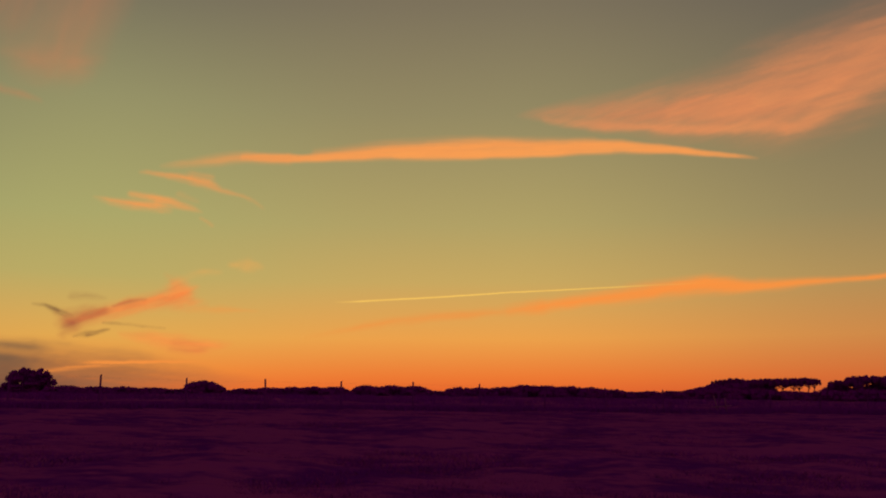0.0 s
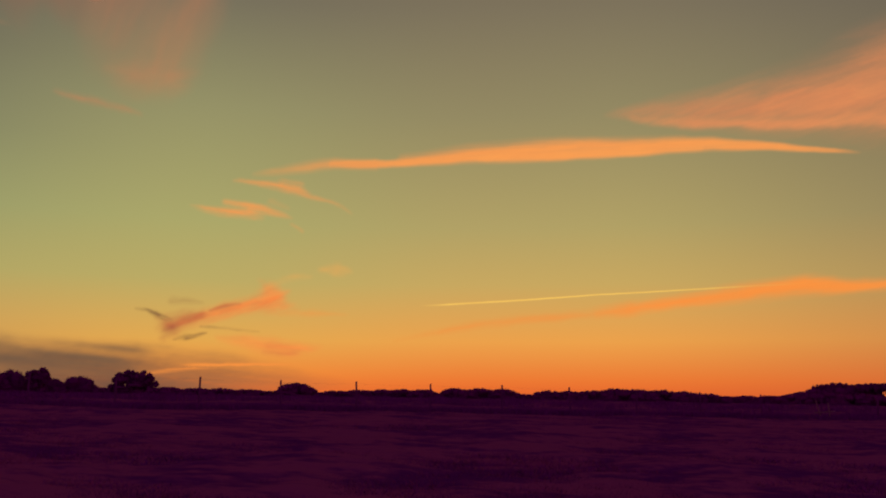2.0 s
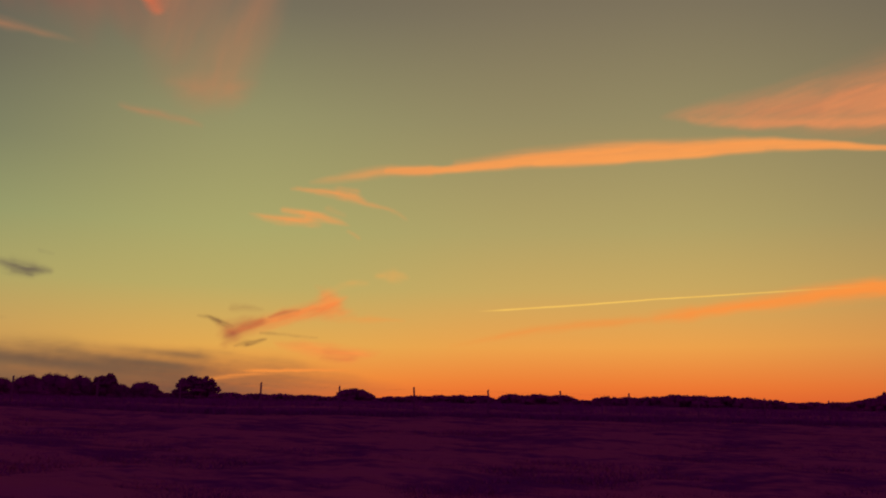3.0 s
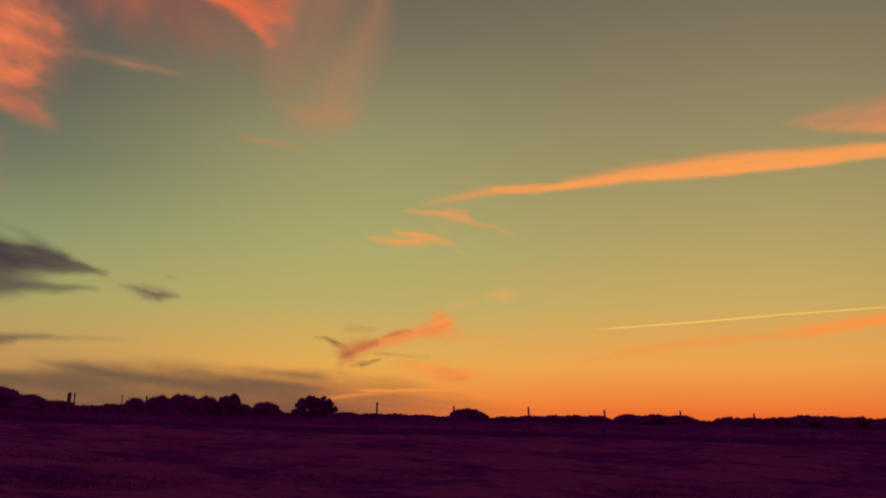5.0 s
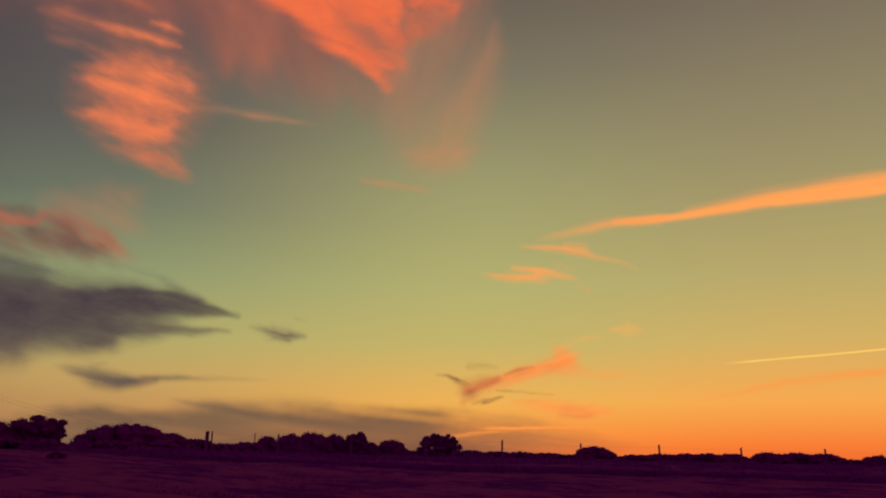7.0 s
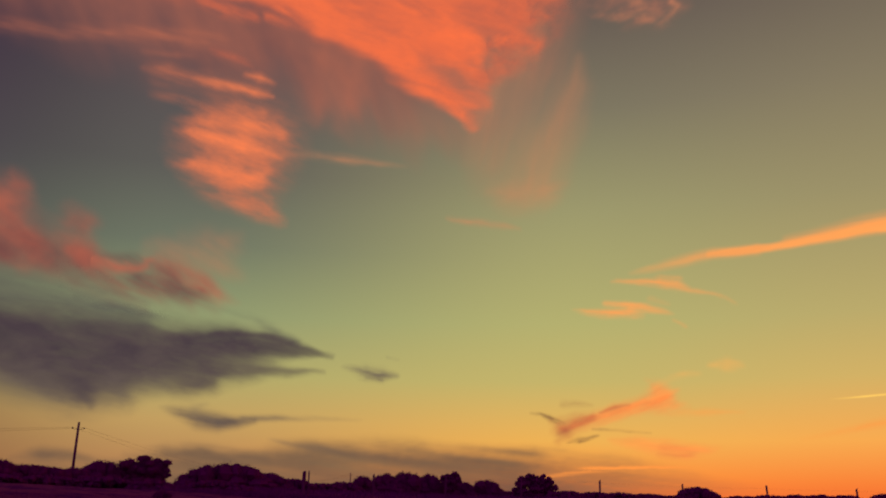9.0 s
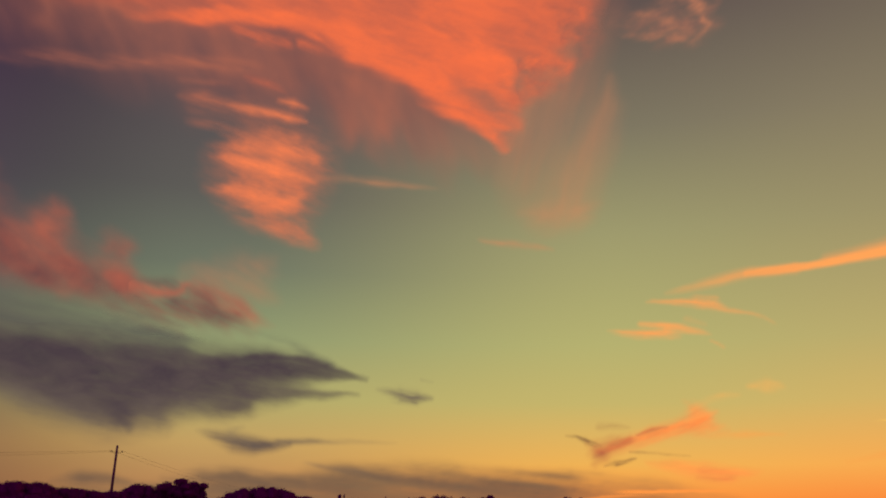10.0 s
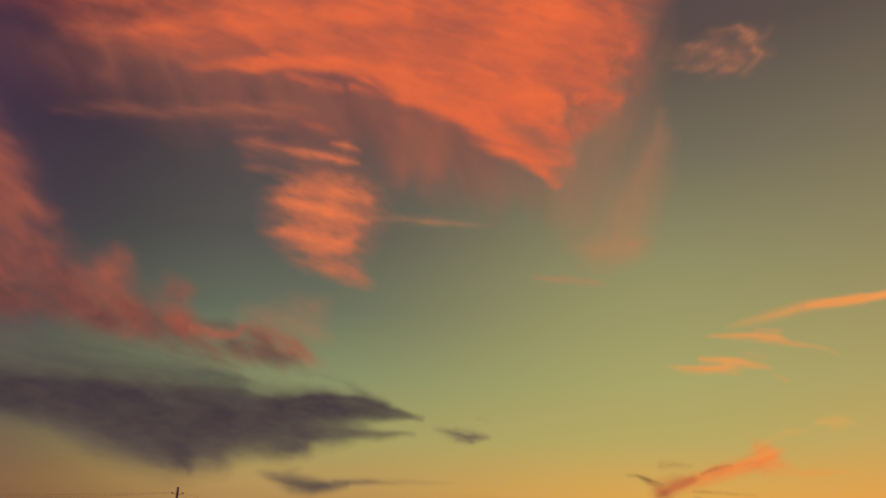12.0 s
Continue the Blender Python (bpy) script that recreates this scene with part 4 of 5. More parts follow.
paint_cloud("heaped dusky red cloud with glowing towers", [
    (0.40, 0.70, [(74.98, 16.27, 4.32, 0.90), (71.77, 15.96, 3.03, 0.95), (68.57, 16.75, 2.55, 0.95), (66.36, 16.97, 1.70, 0.90), (65.21, 16.10, 1.39, 0.85), (63.39, 15.31, 1.22, 0.85), (61.29, 15.05, 1.24, 0.80), (59.08, 14.41, 0.92, 0.65), (56.51, 14.09, 0.79, 0.55)]),
    (0.40, 0.80, [(61.00, 14.36, 0.90, 0.55), (58.86, 14.14, 0.92, 0.60), (56.48, 13.87, 0.86, 0.50)]),
    (0.08, 0.90, [(69.36, 14.55, 1.06, 0.85), (65.67, 15.04, 0.92, 0.75), (63.33, 14.96, 0.74, 0.70), (61.20, 14.52, 0.62, 0.50)]),
    (0.95, 0.80, [(73.67, 22.93, 2.69, 0.80), (70.27, 21.76, 1.73, 0.85), (67.86, 20.39, 0.91, 0.85), (66.63, 20.04, 0.66, 0.45), (65.46, 20.15, 0.40, 0.20)]),
    (0.80, 0.90, [(71.90, 24.62, 0.44, 0.60), (69.81, 24.18, 0.32, 0.50), (68.54, 23.82, 0.16, 0.20)]),
    (0.85, 0.90, [(67.64, 18.50, 0.71, 0.50), (65.98, 18.45, 0.73, 0.30), (65.27, 18.23, 0.47, 0.15)]),
    (0.80, 0.80, [(62.57, 15.49, 0.89, 0.45), (62.21, 16.41, 0.96, 0.60), (61.52, 17.31, 0.87, 0.62), (61.01, 18.11, 0.56, 0.50), (61.37, 18.57, 0.28, 0.30)]),
    (0.75, 0.90, [(62.88, 16.28, 0.61, 0.50), (61.02, 15.56, 0.83, 0.60), (59.61, 14.42, 0.63, 0.40), (59.97, 13.29, 0.49, 0.25)]),
    (0.70, 0.90, [(57.57, 16.43, 0.72, 0.45), (56.72, 16.45, 0.54, 0.45), (57.20, 15.36, 0.79, 0.45), (56.56, 14.46, 0.65, 0.50)])],
            EMBER, step=0.11, ragged=(0.26, 1.3), grain=(-28, 2.0, 0.8), rough=0.4, fil=0.3, mottle=0.35, haze=0.12, seed=21, shell=0, thick=150)
paint_cloud("dusky red cloud lobe with a bright ridge", [
    (0.30, 0.80, [(56.41, 13.29, 0.86, 0.30), (53.43, 13.03, 0.99, 0.55), (51.19, 13.13, 1.00, 0.62), (49.23, 12.58, 0.75, 0.55), (48.39, 11.76, 0.45, 0.25)]),
    (0.05, 0.80, [(55.46, 14.49, 0.25, 0.35), (53.43, 14.61, 0.26, 0.40)]),
    (0.02, 0.80, [(53.29, 13.42, 0.51, 0.40), (51.20, 13.28, 0.67, 0.55), (49.43, 12.72, 0.56, 0.45)]),
    (0.95, 0.70, [(57.12, 14.55, 0.36, 0.50), (56.14, 14.06, 0.43, 0.80), (54.65, 13.90, 0.33, 0.80), (52.83, 14.32, 0.22, 0.65), (52.17, 14.52, 0.15, 0.30)]),
    (0.95, 0.90, [(51.88, 14.36, 0.48, 0.40), (50.10, 13.73, 0.49, 0.45), (48.70, 13.18, 0.45, 0.60), (47.68, 12.52, 0.38, 0.50), (46.69, 12.15, 0.23, 0.15)])],
            EMBER, step=0.09, ragged=(0.22, 0.9), grain=(-26, 2.0, 0.5), rough=0.35, fil=0.45, mottle=0.25, haze=0.08, seed=36, shell=-60)
paint_cloud("faint peach veil over the dusky red lobe", [
    (0.40, 0.90, [(52.91, 15.03, 0.67, 0.15), (51.35, 14.78, 0.90, 0.28), (49.62, 14.83, 1.36, 0.36), (48.07, 14.93, 1.06, 0.30), (47.67, 16.19, 0.53, 0.20), (46.63, 16.71, 0.31, 0.10)])],
            VIRGA, step=0.12, ragged=(0.35, 1.2), grain=(-30, 2, 0.8), rough=0.4, fil=0.35, haze=0.16, seed=37, shell=60)
paint_cloud("large dark grey-purple cloud with ragged hanging base", [
    (0.30, 0.50, [(67.56, 8.56, 0.62, 0.60), (65.71, 8.41, 0.70, 0.75), (63.14, 8.11, 0.92, 0.88), (60.79, 7.64, 1.41, 0.98), (58.04, 7.25, 1.72, 0.98), (55.93, 6.95, 1.89, 0.98), (53.84, 7.14, 1.70, 0.96), (52.10, 7.67, 1.30, 0.92)]),
    (0.08, 0.45, [(75.19, 9.22, 1.25, 0.90), (71.76, 9.37, 1.32, 1.00), (67.70, 9.28, 1.37, 1.00), (63.97, 9.20, 1.44, 1.00), (59.36, 9.26, 1.58, 1.00), (54.77, 8.96, 1.57, 1.00), (50.40, 9.00, 1.47, 1.00), (47.05, 9.28, 1.23, 1.00), (44.00, 9.40, 0.83, 0.95), (42.26, 9.35, 0.49, 0.88), (40.97, 9.20, 0.27, 0.75), (40.04, 9.03, 0.15, 0.40)]),
    (0.20, 0.70, [(55.93, 9.68, 0.57, 0.70), (53.04, 9.58, 0.51, 0.75), (50.26, 9.49, 0.37, 0.70)]),
    (0.10, 0.60, [(50.10, 9.68, 0.22, 0.50), (47.87, 10.10, 0.30, 0.90), (45.96, 10.11, 0.30, 0.90), (44.03, 10.00, 0.23, 0.80), (42.66, 9.64, 0.19, 0.70)]),
    (0.20, 0.70, [(56.28, 6.90, 0.84, 0.95), (55.37, 5.78, 0.56, 0.90), (54.86, 5.04, 0.24, 0.50)]),
    (0.45, 0.90, [(53.94, 6.49, 0.71, 0.70), (53.26, 5.75, 0.49, 0.50), (52.74, 5.27, 0.28, 0.20)]),
    (0.30, 0.80, [(58.48, 6.76, 0.55, 0.60), (57.35, 5.96, 0.34, 0.45), (56.72, 5.54, 0.21, 0.20)]),
    (0.30, 0.60, [(51.22, 7.90, 1.23, 0.95), (49.50, 7.29, 1.09, 0.93), (47.81, 6.99, 0.70, 0.75)]),
    (0.45, 0.90, [(51.48, 6.90, 0.43, 0.50), (50.12, 6.06, 0.36, 0.30)]),
    (0.30, 0.70, [(48.42, 7.66, 0.96, 0.92), (46.19, 7.87, 0.74, 0.88), (43.91, 7.91, 0.41, 0.80), (41.99, 7.82, 0.23, 0.60), (40.39, 7.94, 0.15, 0.20)]),
    (0.80, 0.90, [(64.32, 7.60, 0.45, 0.50), (60.61, 6.52, 0.53, 0.50), (57.30, 5.61, 0.48, 0.40), (54.31, 5.13, 0.28, 0.20)])],
            SLATE, step=0.08, ragged=(0.16, 0.9), grain=(-8, 2.4, 0.7), rough=0.08, fil=0.4, mottle=0.2, haze=0.04, seed=17, shell=0, thick=150)
paint_cloud("thin grey-green mist of cloud over the grey cloud", [
    (0.30, 0.90, [(70.83, 11.62, 1.21, 0.48), (67.84, 11.55, 1.01, 0.60), (63.75, 11.65, 0.86, 0.72), (59.70, 11.52, 0.76, 0.78), (56.11, 11.04, 0.71, 0.78), (52.77, 10.48, 0.66, 0.72)]),
    (0.20, 0.90, [(65.59, 11.15, 0.19, 0.48), (63.05, 11.38, 0.20, 0.48), (59.63, 11.09, 0.17, 0.36)]),
    (0.20, 0.90, [(55.06, 11.31, 0.29, 0.48), (52.47, 11.06, 0.22, 0.42), (50.95, 10.75, 0.15, 0.12)]),
    (0.20, 0.90, [(47.62, 11.69, 0.19, 0.18), (45.66, 11.26, 0.26, 0.24), (44.06, 10.57, 0.30, 0.36), (42.67, 9.86, 0.23, 0.36)]),
    (0.60, 0.90, [(59.90, 12.86, 0.70, 0.24), (55.54, 12.19, 0.65, 0.36), (52.54, 11.68, 0.37, 0.24)])],
            MIST, step=0.1, ragged=(0.2, 0.9), grain=(-10, 3, 0.42), rough=0.5, fil=0.5, haze=0.08, seed=20, shell=30)
paint_cloud("small dark cloud scrap off the grey cloud", [
    (0.70, 0.90, [(39.01, 8.27, 0.15, 0.20), (37.77, 7.99, 0.34, 0.60), (36.61, 7.83, 0.34, 0.80), (35.46, 7.77, 0.15, 0.35)]),
    (0.70, 0.90, [(37.57, 7.63, 0.15, 0.40), (36.53, 7.49, 0.11, 0.45)]),
    (0.90, 0.90, [(36.24, 8.99, 0.08, 0.15), (35.54, 8.89, 0.08, 0.12)])],
            SLATE, step=0.05, ragged=(0.09, 0.6), grain=(-8, 1.2, 0.3), rough=0.5, fil=0.4, haze=0.05, seed=18)
paint_cloud("long thin dark cloud under the grey cloud", [
    (0.35, 0.80, [(50.85, 5.15, 0.18, 0.10), (49.67, 4.92, 0.32, 0.60), (48.51, 4.61, 0.43, 0.93), (47.24, 4.40, 0.40, 0.97), (46.16, 4.40, 0.29, 0.85), (44.90, 4.55, 0.18, 0.50)]),
    (0.60, 0.90, [(45.63, 4.64, 0.18, 0.50), (43.81, 4.77, 0.18, 0.50), (41.58, 4.80, 0.15, 0.30), (37.81, 4.79, 0.11, 0.05)]),
    (0.80, 0.90, [(48.74, 5.17, 0.29, 0.30), (48.06, 5.56, 0.18, 0.15)])],
            SLATE, step=0.06, ragged=(0.07, 0.9), grain=(-8, 2.2, 0.35), rough=0.3, fil=0.3, haze=0.05, seed=19)
paint_cloud("low grey cloud patches above the distant scrub", [
    (0.30, 0.90, [(59.07, 1.90, 0.19, 0.12), (57.39, 2.02, 0.32, 0.60), (55.98, 2.03, 0.26, 0.55), (54.51, 1.88, 0.17, 0.10)]),
    (0.20, 0.90, [(52.56, 2.17, 0.27, 0.20), (50.21, 2.42, 0.38, 0.65), (48.30, 2.40, 0.42, 0.65), (46.14, 2.10, 0.39, 0.45), (43.98, 2.04, 0.32, 0.20)])],
            DUSK, step=0.07, ragged=(0.14, 0.8), grain=(-4, 2.5, 0.35), rough=0.4, fil=0.35, haze=0.07, seed=47, shell=-30)
paint_cloud("wing-shaped red and orange cloud low over the horizon", [
    (0.85, 0.80, [(23.44, 4.59, 0.30, 0.60), (21.60, 5.17, 0.38, 0.80), (20.12, 5.62, 0.38, 0.88), (18.61, 6.01, 0.42, 0.92), (17.46, 6.15, 0.54, 0.75), (16.80, 5.89, 0.35, 0.45), (15.98, 5.79, 0.23, 0.12)]),
    (0.25, 0.90, [(24.92, 4.85, 0.18, 0.25), (24.46, 4.60, 0.33, 0.55), (24.15, 4.16, 0.33, 0.55)]),
    (0.22, 0.80, [(24.63, 3.62, 0.22, 0.40), (24.15, 4.27, 0.48, 0.75), (23.37, 4.74, 0.41, 0.80), (22.27, 5.11, 0.26, 0.65)]),
    (0.30, 0.80, [(21.69, 5.47, 0.11, 0.50), (20.69, 5.80, 0.15, 0.75), (19.75, 5.94, 0.08, 0.40)]),
    (0.90, 0.90, [(17.77, 6.37, 0.58, 0.70), (17.99, 7.02, 0.42, 0.55), (18.43, 7.43, 0.23, 0.20)]),
    (0.95, 0.90, [(17.08, 6.46, 0.38, 0.60), (16.78, 6.78, 0.19, 0.25)])],
            WINGED, step=0.05, ragged=(0.1, 0.5), grain=(20, 1.4, 0.25), rough=0.4, fil=0.35, mottle=0.2, haze=0.054, seed=7)
paint_cloud("thin grey cloud wisp beside the red cloud", [
    (0.20, 0.90, [(26.40, 5.39, 0.07, 0.20), (25.67, 5.31, 0.09, 0.50), (25.08, 5.10, 0.15, 0.60), (24.63, 4.89, 0.11, 0.50), (24.10, 4.72, 0.07, 0.30)])],
            UMBER, step=0.04, ragged=(0.06, 0.4), grain=(-20, 1, 0.12), rough=0.5, fil=0.4, haze=0.0338, seed=8)
paint_cloud("thin grey streak of cloud under the red cloud", [
    (0.60, 0.90, [(22.31, 4.39, 0.07, 0.35), (21.19, 4.34, 0.09, 0.40), (19.68, 4.19, 0.08, 0.35), (18.46, 4.10, 0.06, 0.20)])],
            UMBER, step=0.04, ragged=(0.05, 0.5), grain=(-5, 1.5, 0.1), rough=0.5, fil=0.4, haze=0.0338, seed=9)
paint_cloud("small grey cloud scrap under the red cloud", [
    (0.20, 0.90, [(23.89, 3.45, 0.07, 0.40), (23.20, 3.62, 0.15, 0.60), (22.66, 3.74, 0.11, 0.55), (21.92, 3.95, 0.07, 0.30)])],
            UMBER, step=0.04, ragged=(0.06, 0.4), grain=(12, 0.8, 0.12), rough=0.5, fil=0.4, haze=0.0338, seed=10)
paint_cloud("faint brown cloud dash above the red cloud", [
    (0.90, 0.90, [(24.17, 6.00, 0.19, 0.25), (23.32, 6.03, 0.19, 0.35), (22.20, 5.99, 0.11, 0.12)])],
            UMBER, step=0.05, ragged=(0.08, 0.5), grain=(0, 1, 0.2), rough=0.4, fil=0.3, haze=0.054, seed=46)
paint_cloud("low dull red cloud near the horizon", [
    (0.90, 0.80, [(21.09, 3.63, 0.15, 0.35), (19.65, 3.50, 0.26, 0.65), (17.94, 3.23, 0.38, 0.85), (16.41, 2.98, 0.34, 0.85), (15.06, 3.08, 0.23, 0.50), (14.10, 3.20, 0.15, 0.12)]),
    (0.40, 0.90, [(18.12, 2.81, 0.11, 0.20), (16.78, 2.71, 0.11, 0.30), (15.83, 2.84, 0.08, 0.15)])],
            WINGED, step=0.05, ragged=(0.12, 0.6), grain=(-4, 2, 0.18), rough=0.5, fil=0.4, haze=0.0675, seed=11)
paint_cloud("long bright orange lens-shaped cirrus streak", [
    (0.60, 0.38, [(14.00, 15.64, 0.19, 0.50), (12.47, 15.70, 0.22, 0.85), (10.14, 15.74, 0.23, 1.00), (7.39, 16.05, 0.31, 1.00), (3.39, 16.42, 0.42, 1.00), (-0.65, 16.63, 0.54, 1.00), (-4.68, 16.66, 0.54, 1.00), (-8.67, 16.61, 0.46, 1.00), (-12.58, 16.45, 0.37, 1.00), (-15.61, 16.05, 0.26, 1.00), (-18.19, 15.63, 0.18, 0.90), (-19.99, 15.32, 0.14, 0.75), (-21.56, 14.91, 0.07, 0.00)]),
    (0.20, 0.90, [(8.98, 16.25, 0.23, 0.20), (3.40, 16.99, 0.27, 0.22), (-2.67, 17.19, 0.27, 0.25), (-10.65, 16.93, 0.23, 0.20)]),
    (0.90, 0.70, [(3.39, 16.18, 0.15, 0.50), (-0.65, 16.29, 0.19, 0.80), (-6.68, 16.26, 0.19, 0.70), (-11.80, 16.26, 0.15, 0.50)]),
    (0.40, 0.90, [(19.31, 14.65, 0.19, 0.08), (17.35, 15.04, 0.23, 0.35), (15.77, 15.37, 0.27, 0.55), (13.77, 15.66, 0.23, 0.70), (10.95, 15.71, 0.23, 0.80)])],
            ORANGE, step=0.07, ragged=(0.06, 0.9), grain=(2, 4, 0.3), rough=0.25, fil=0.4, mottle=0.3, haze=0.03, seed=2)
paint_cloud("small orange cirrus wisp with trailing end", [
    (0.40, 0.90, [(20.66, 14.23, 0.07, 0.24), (19.28, 14.12, 0.14, 0.56), (17.48, 14.07, 0.21, 0.68), (16.28, 13.77, 0.28, 0.64), (15.45, 13.35, 0.14, 0.44), (14.11, 13.07, 0.10, 0.36), (13.15, 12.68, 0.10, 0.28), (12.38, 12.27, 0.07, 0.06)]),
    (0.30, 0.90, [(17.46, 14.33, 0.18, 0.24), (16.05, 14.23, 0.14, 0.24)])],
            ORANGE, step=0.05, ragged=(0.1, 0.48), grain=(-10, 1.8, 0.16), rough=0.5, fil=0.5, haze=0.054, seed=5)
paint_cloud("small feathered orange cirrus wisp", [
    (0.50, 0.90, [(23.38, 12.31, 0.07, 0.24), (22.38, 12.16, 0.15, 0.56), (20.92, 12.06, 0.22, 0.72), (19.47, 12.07, 0.25, 0.72), (18.60, 11.85, 0.18, 0.32)]),
    (0.60, 0.90, [(21.06, 12.66, 0.15, 0.48), (19.79, 12.56, 0.18, 0.68), (18.38, 12.31, 0.18, 0.72), (17.16, 12.09, 0.14, 0.40), (16.59, 11.88, 0.07, 0.08)]),
    (0.20, 0.90, [(18.13, 12.95, 0.18, 0.16), (16.76, 12.54, 0.14, 0.10)]),
    (0.20, 0.90, [(16.71, 11.46, 0.10, 0.20), (15.80, 10.98, 0.10, 0.24)])],
            ORANGE, step=0.05, ragged=(0.08, 0.64), grain=(-6, 1.6, 0.2), rough=0.5, fil=0.5, haze=0.05, seed=6)
paint_cloud("broad peach cirrus wedge with a rippled lower edge", [
    (0.35, 0.70, [(-5.52, 18.85, 0.23, 0.05), (-8.73, 18.92, 0.53, 0.45), (-11.89, 18.74, 0.82, 0.70), (-15.74, 18.56, 1.16, 0.80), (-19.46, 18.57, 1.55, 0.85), (-23.05, 18.76, 2.11, 0.88), (-26.52, 19.52, 2.16, 0.88), (-30.50, 20.64, 2.01, 0.75), (-35.09, 21.58, 2.30, 0.40)]),
    (0.80, 0.60, [(-7.53, 18.51, 0.23, 0.25), (-11.08, 18.00, 0.30, 0.65), (-14.55, 17.55, 0.26, 0.85), (-18.28, 17.20, 0.29, 0.85), (-21.17, 17.05, 0.35, 0.70), (-23.25, 16.74, 0.34, 0.80), (-24.12, 16.78, 0.34, 0.60), (-25.69, 17.49, 0.47, 0.50), (-28.08, 18.51, 0.52, 0.45), (-31.01, 19.48, 0.49, 0.40)]),
    (0.75, 0.80, [(-15.73, 18.45, 0.36, 0.40), (-19.46, 18.46, 0.49, 0.50), (-23.71, 18.32, 0.54, 0.50), (-26.48, 18.97, 0.46, 0.40)])],
            PEACH, step=0.09, ragged=(0.16, 1.0), grain=(10, 3.0, 0.5), rough=0.25, fil=0.45, mottle=0.3, haze=0.05, seed=1)
paint_cloud("soft orange streak of spread cirrus below the trail", [
    (0.10, 0.90, [(9.40, 3.65, 0.15, 0.15), (5.21, 4.49, 0.23, 0.40), (0.94, 5.17, 0.27, 0.45), (-3.75, 5.43, 0.23, 0.50), (-6.85, 5.82, 0.31, 0.60)]),
    (0.70, 0.70, [(-4.53, 5.50, 0.19, 0.40), (-6.85, 5.82, 0.31, 0.80), (-10.69, 6.26, 0.38, 0.95), (-14.45, 6.70, 0.45, 1.00), (-17.73, 7.00, 0.44, 1.00), (-20.53, 6.81, 0.32, 1.00), (-23.59, 6.91, 0.21, 1.00), (-26.19, 6.98, 0.13, 1.00), (-28.38, 6.99, 0.13, 0.95), (-32.20, 6.79, 0.12, 0.80), (-37.47, 6.12, 0.11, 0.00)])],
            FIRE, step=0.06, ragged=(0.1, 0.8), grain=(6, 3, 0.25), rough=0.4, fil=0.4, mottle=0.3, haze=0.054, seed=4)
paint_cloud("small pale orange cloud puff", [
    (0.50, 0.90, [(14.35, 8.45, 0.17, 0.25), (13.36, 8.51, 0.30, 0.65), (12.48, 8.37, 0.13, 0.20)])],
            PUFF, step=0.06, ragged=(0.12, 0.5), grain=(0, 1, 0.3), rough=0.4, fil=0.3, haze=0.081, seed=14)
paint_cloud("faint golden cloud scrap", [
    (0.50, 0.90, [(17.82, 7.42, 0.17, 0.15), (16.25, 7.87, 0.17, 0.35), (15.08, 7.89, 0.10, 0.12)])],
            PUFF, step=0.07, ragged=(0.1, 0.6), grain=(8, 1.5, 0.2), rough=0.4, fil=0.3, haze=0.081, seed=15)
paint_cloud("faint orange cloud streak beside the red cloud", [
    (0.50, 0.90, [(17.05, 5.31, 0.15, 0.15), (14.93, 5.42, 0.19, 0.40), (12.40, 5.38, 0.08, 0.10)])],
            FIRE, step=0.06, ragged=(0.08, 0.6), grain=(0, 2, 0.2), rough=0.4, fil=0.3, haze=0.0675, seed=16)
paint_cloud("pale pink virga streaks hanging from the orange cloud", [
    (0.60, 0.90, [(22.10, 29.46, 0.29, 0.12), (22.49, 27.27, 0.52, 0.28), (23.25, 25.46, 0.82, 0.33), (24.48, 23.66, 1.13, 0.33), (25.69, 21.82, 1.36, 0.32), (26.50, 20.33, 1.14, 0.20)]),
    (0.40, 0.90, [(28.36, 29.21, 0.98, 0.50), (29.03, 26.59, 0.91, 0.42), (29.84, 23.93, 0.77, 0.20), (30.31, 22.02, 0.62, 0.05)]),
    (0.20, 0.90, [(25.79, 31.28, 1.18, 0.50), (26.48, 28.34, 1.12, 0.40), (27.48, 25.37, 1.14, 0.30), (28.44, 22.34, 1.23, 0.15)]),
    (0.00, 0.90, [(23.20, 35.04, 1.14, 0.50), (23.57, 32.18, 1.09, 0.42), (24.53, 28.95, 0.93, 0.25)]),
    (0.40, 0.90, [(25.08, 27.11, 2.06, 0.16), (26.76, 23.03, 2.28, 0.14), (28.50, 20.80, 1.53, 0.08)])],
            VIRGA, step=0.12, ragged=(0.25, 1.5), grain=(-106, 4.5, 1.0), rough=0.25, fil=0.28, mottle=0.2, haze=0.16, seed=26, shell=150)
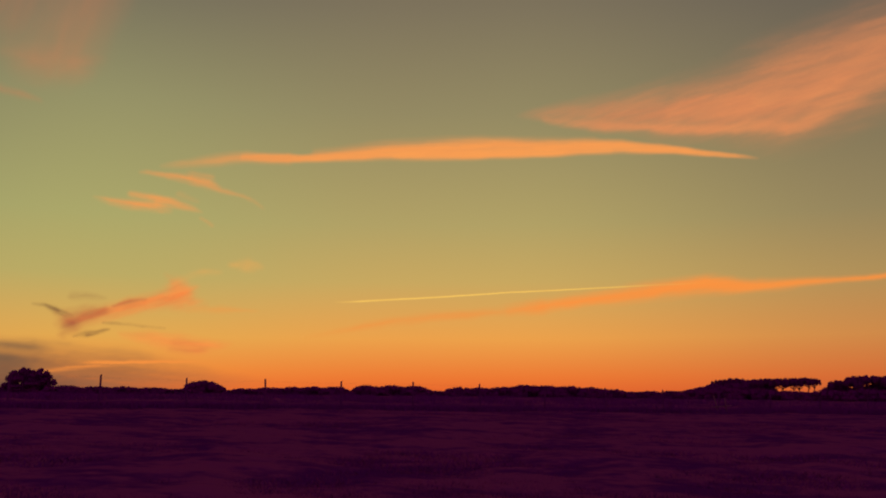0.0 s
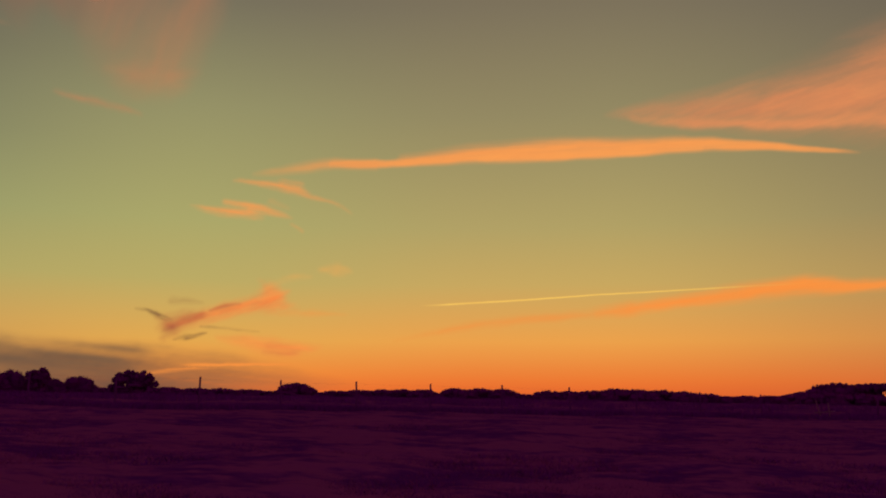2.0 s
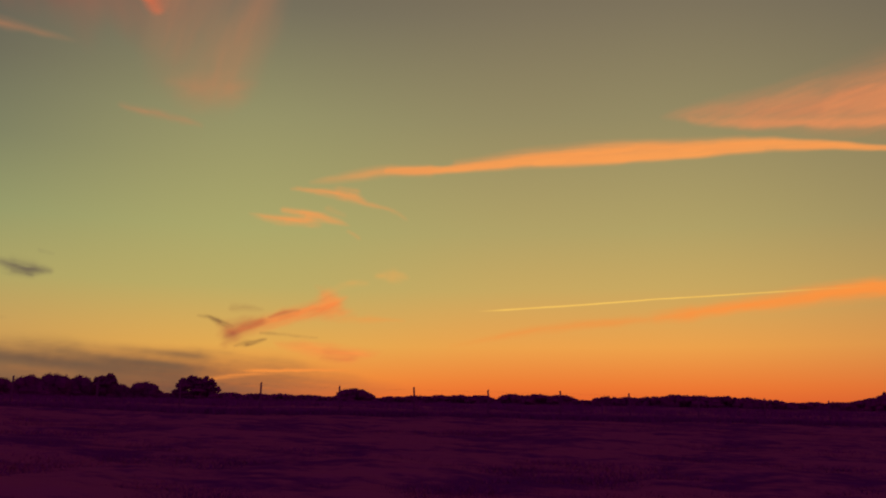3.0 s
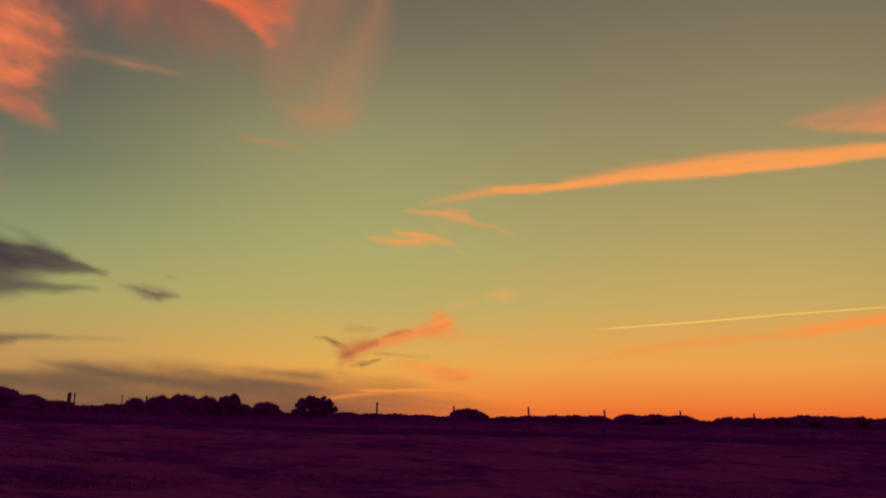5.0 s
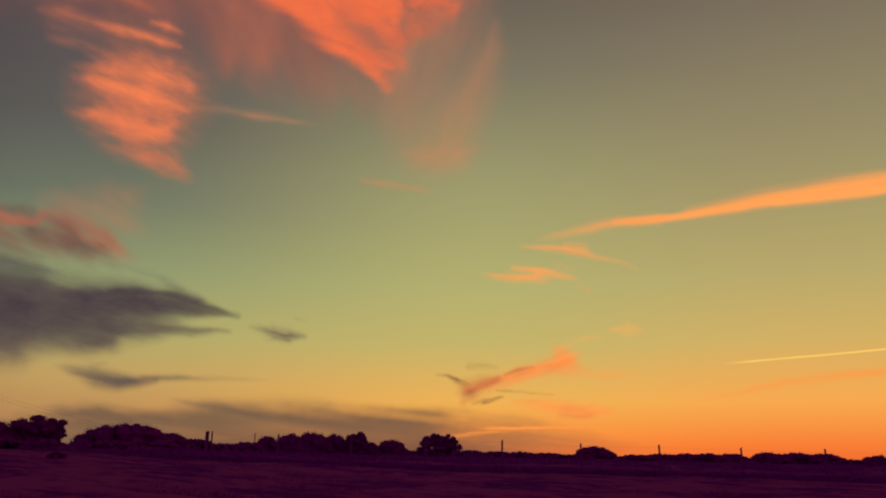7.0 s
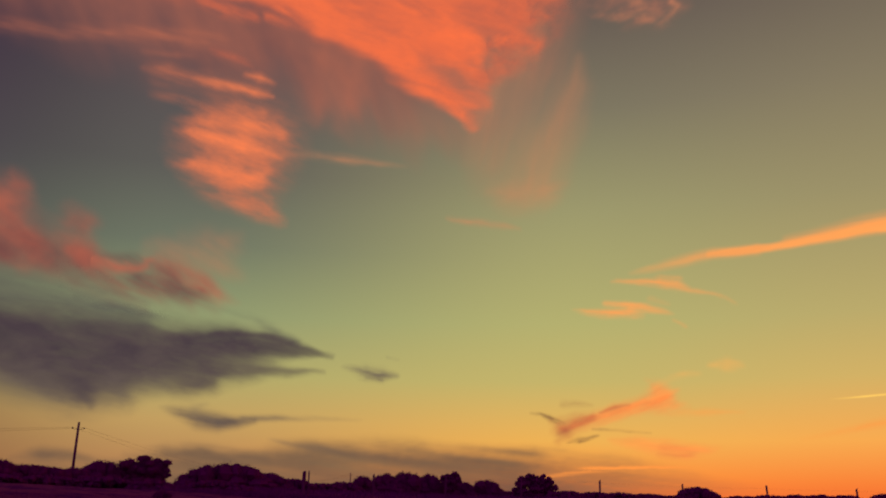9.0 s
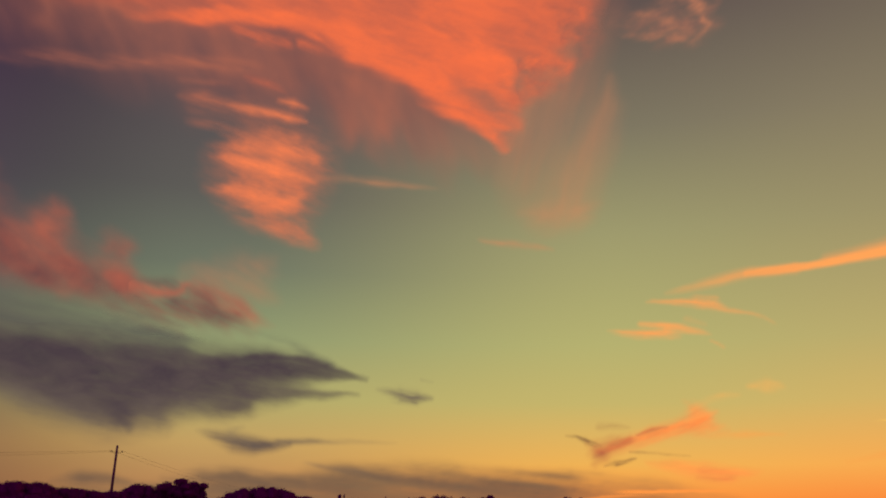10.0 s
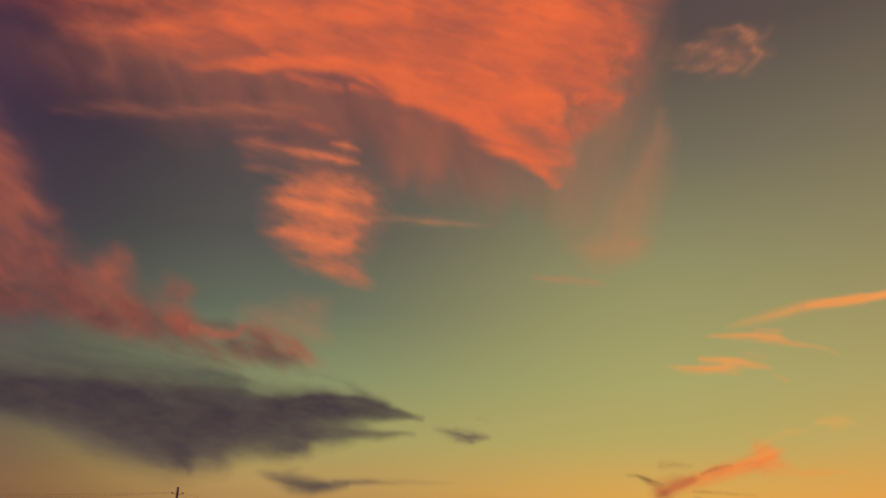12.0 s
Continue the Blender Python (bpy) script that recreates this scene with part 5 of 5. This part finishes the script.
paint_cloud("pale peach cloud patch below the virga", [
    (0.80, 0.90, [(28.59, 20.46, 0.69, 0.15), (26.77, 20.13, 0.76, 0.32), (25.15, 20.44, 0.76, 0.34), (24.12, 20.92, 0.45, 0.15)])],
            VIRGA, step=0.1, ragged=(0.2, 0.8), grain=(10, 1.2, 0.5), rough=0.4, fil=0.3, haze=0.135, seed=27, shell=100)
paint_cloud("thin pale orange cloud dash", [
    (0.80, 0.90, [(44.37, 22.43, 0.23, 0.12), (41.86, 22.56, 0.27, 0.20), (39.33, 22.41, 0.23, 0.38), (37.01, 22.26, 0.16, 0.28), (35.32, 22.12, 0.12, 0.05)])],
            VIRGA, step=0.07, ragged=(0.12, 0.7), grain=(-5, 2.2, 0.25), rough=0.5, fil=0.4, haze=0.081, seed=28)
paint_cloud("faint thin peach cloud streak", [
    (0.80, 0.90, [(32.11, 18.66, 0.16, 0.20), (29.67, 18.36, 0.19, 0.60), (26.87, 17.90, 0.15, 0.15)])],
            VIRGA, step=0.07, ragged=(0.1, 0.7), grain=(-8, 2, 0.2), rough=0.5, fil=0.4, haze=0.0675, seed=30)
paint_cloud("curled dull pink cloud puff in the high sky", [
    (0.40, 0.90, [(21.86, 33.09, 0.50, 0.12), (19.79, 32.55, 0.71, 0.40), (18.16, 32.32, 0.84, 0.55), (16.53, 32.22, 0.97, 0.62), (15.25, 32.15, 0.69, 0.50), (14.21, 33.03, 0.34, 0.20)]),
    (0.90, 0.90, [(18.62, 33.68, 0.21, 0.30), (16.35, 33.57, 0.21, 0.55), (15.43, 32.89, 0.24, 0.70), (15.16, 31.96, 0.24, 0.65), (15.87, 31.12, 0.24, 0.55)]),
    (0.70, 0.90, [(20.90, 31.97, 0.25, 0.30), (19.07, 31.59, 0.25, 0.45), (16.30, 30.93, 0.21, 0.45)]),
    (0.80, 0.90, [(20.57, 33.22, 0.18, 0.25), (18.93, 32.79, 0.21, 0.50), (17.72, 32.55, 0.17, 0.40)])],
            CURLED, step=0.07, ragged=(0.3, 0.7), grain=(15, 0.9, 0.4), rough=0.55, fil=0.3, mottle=0.35, haze=0.0675, seed=31)
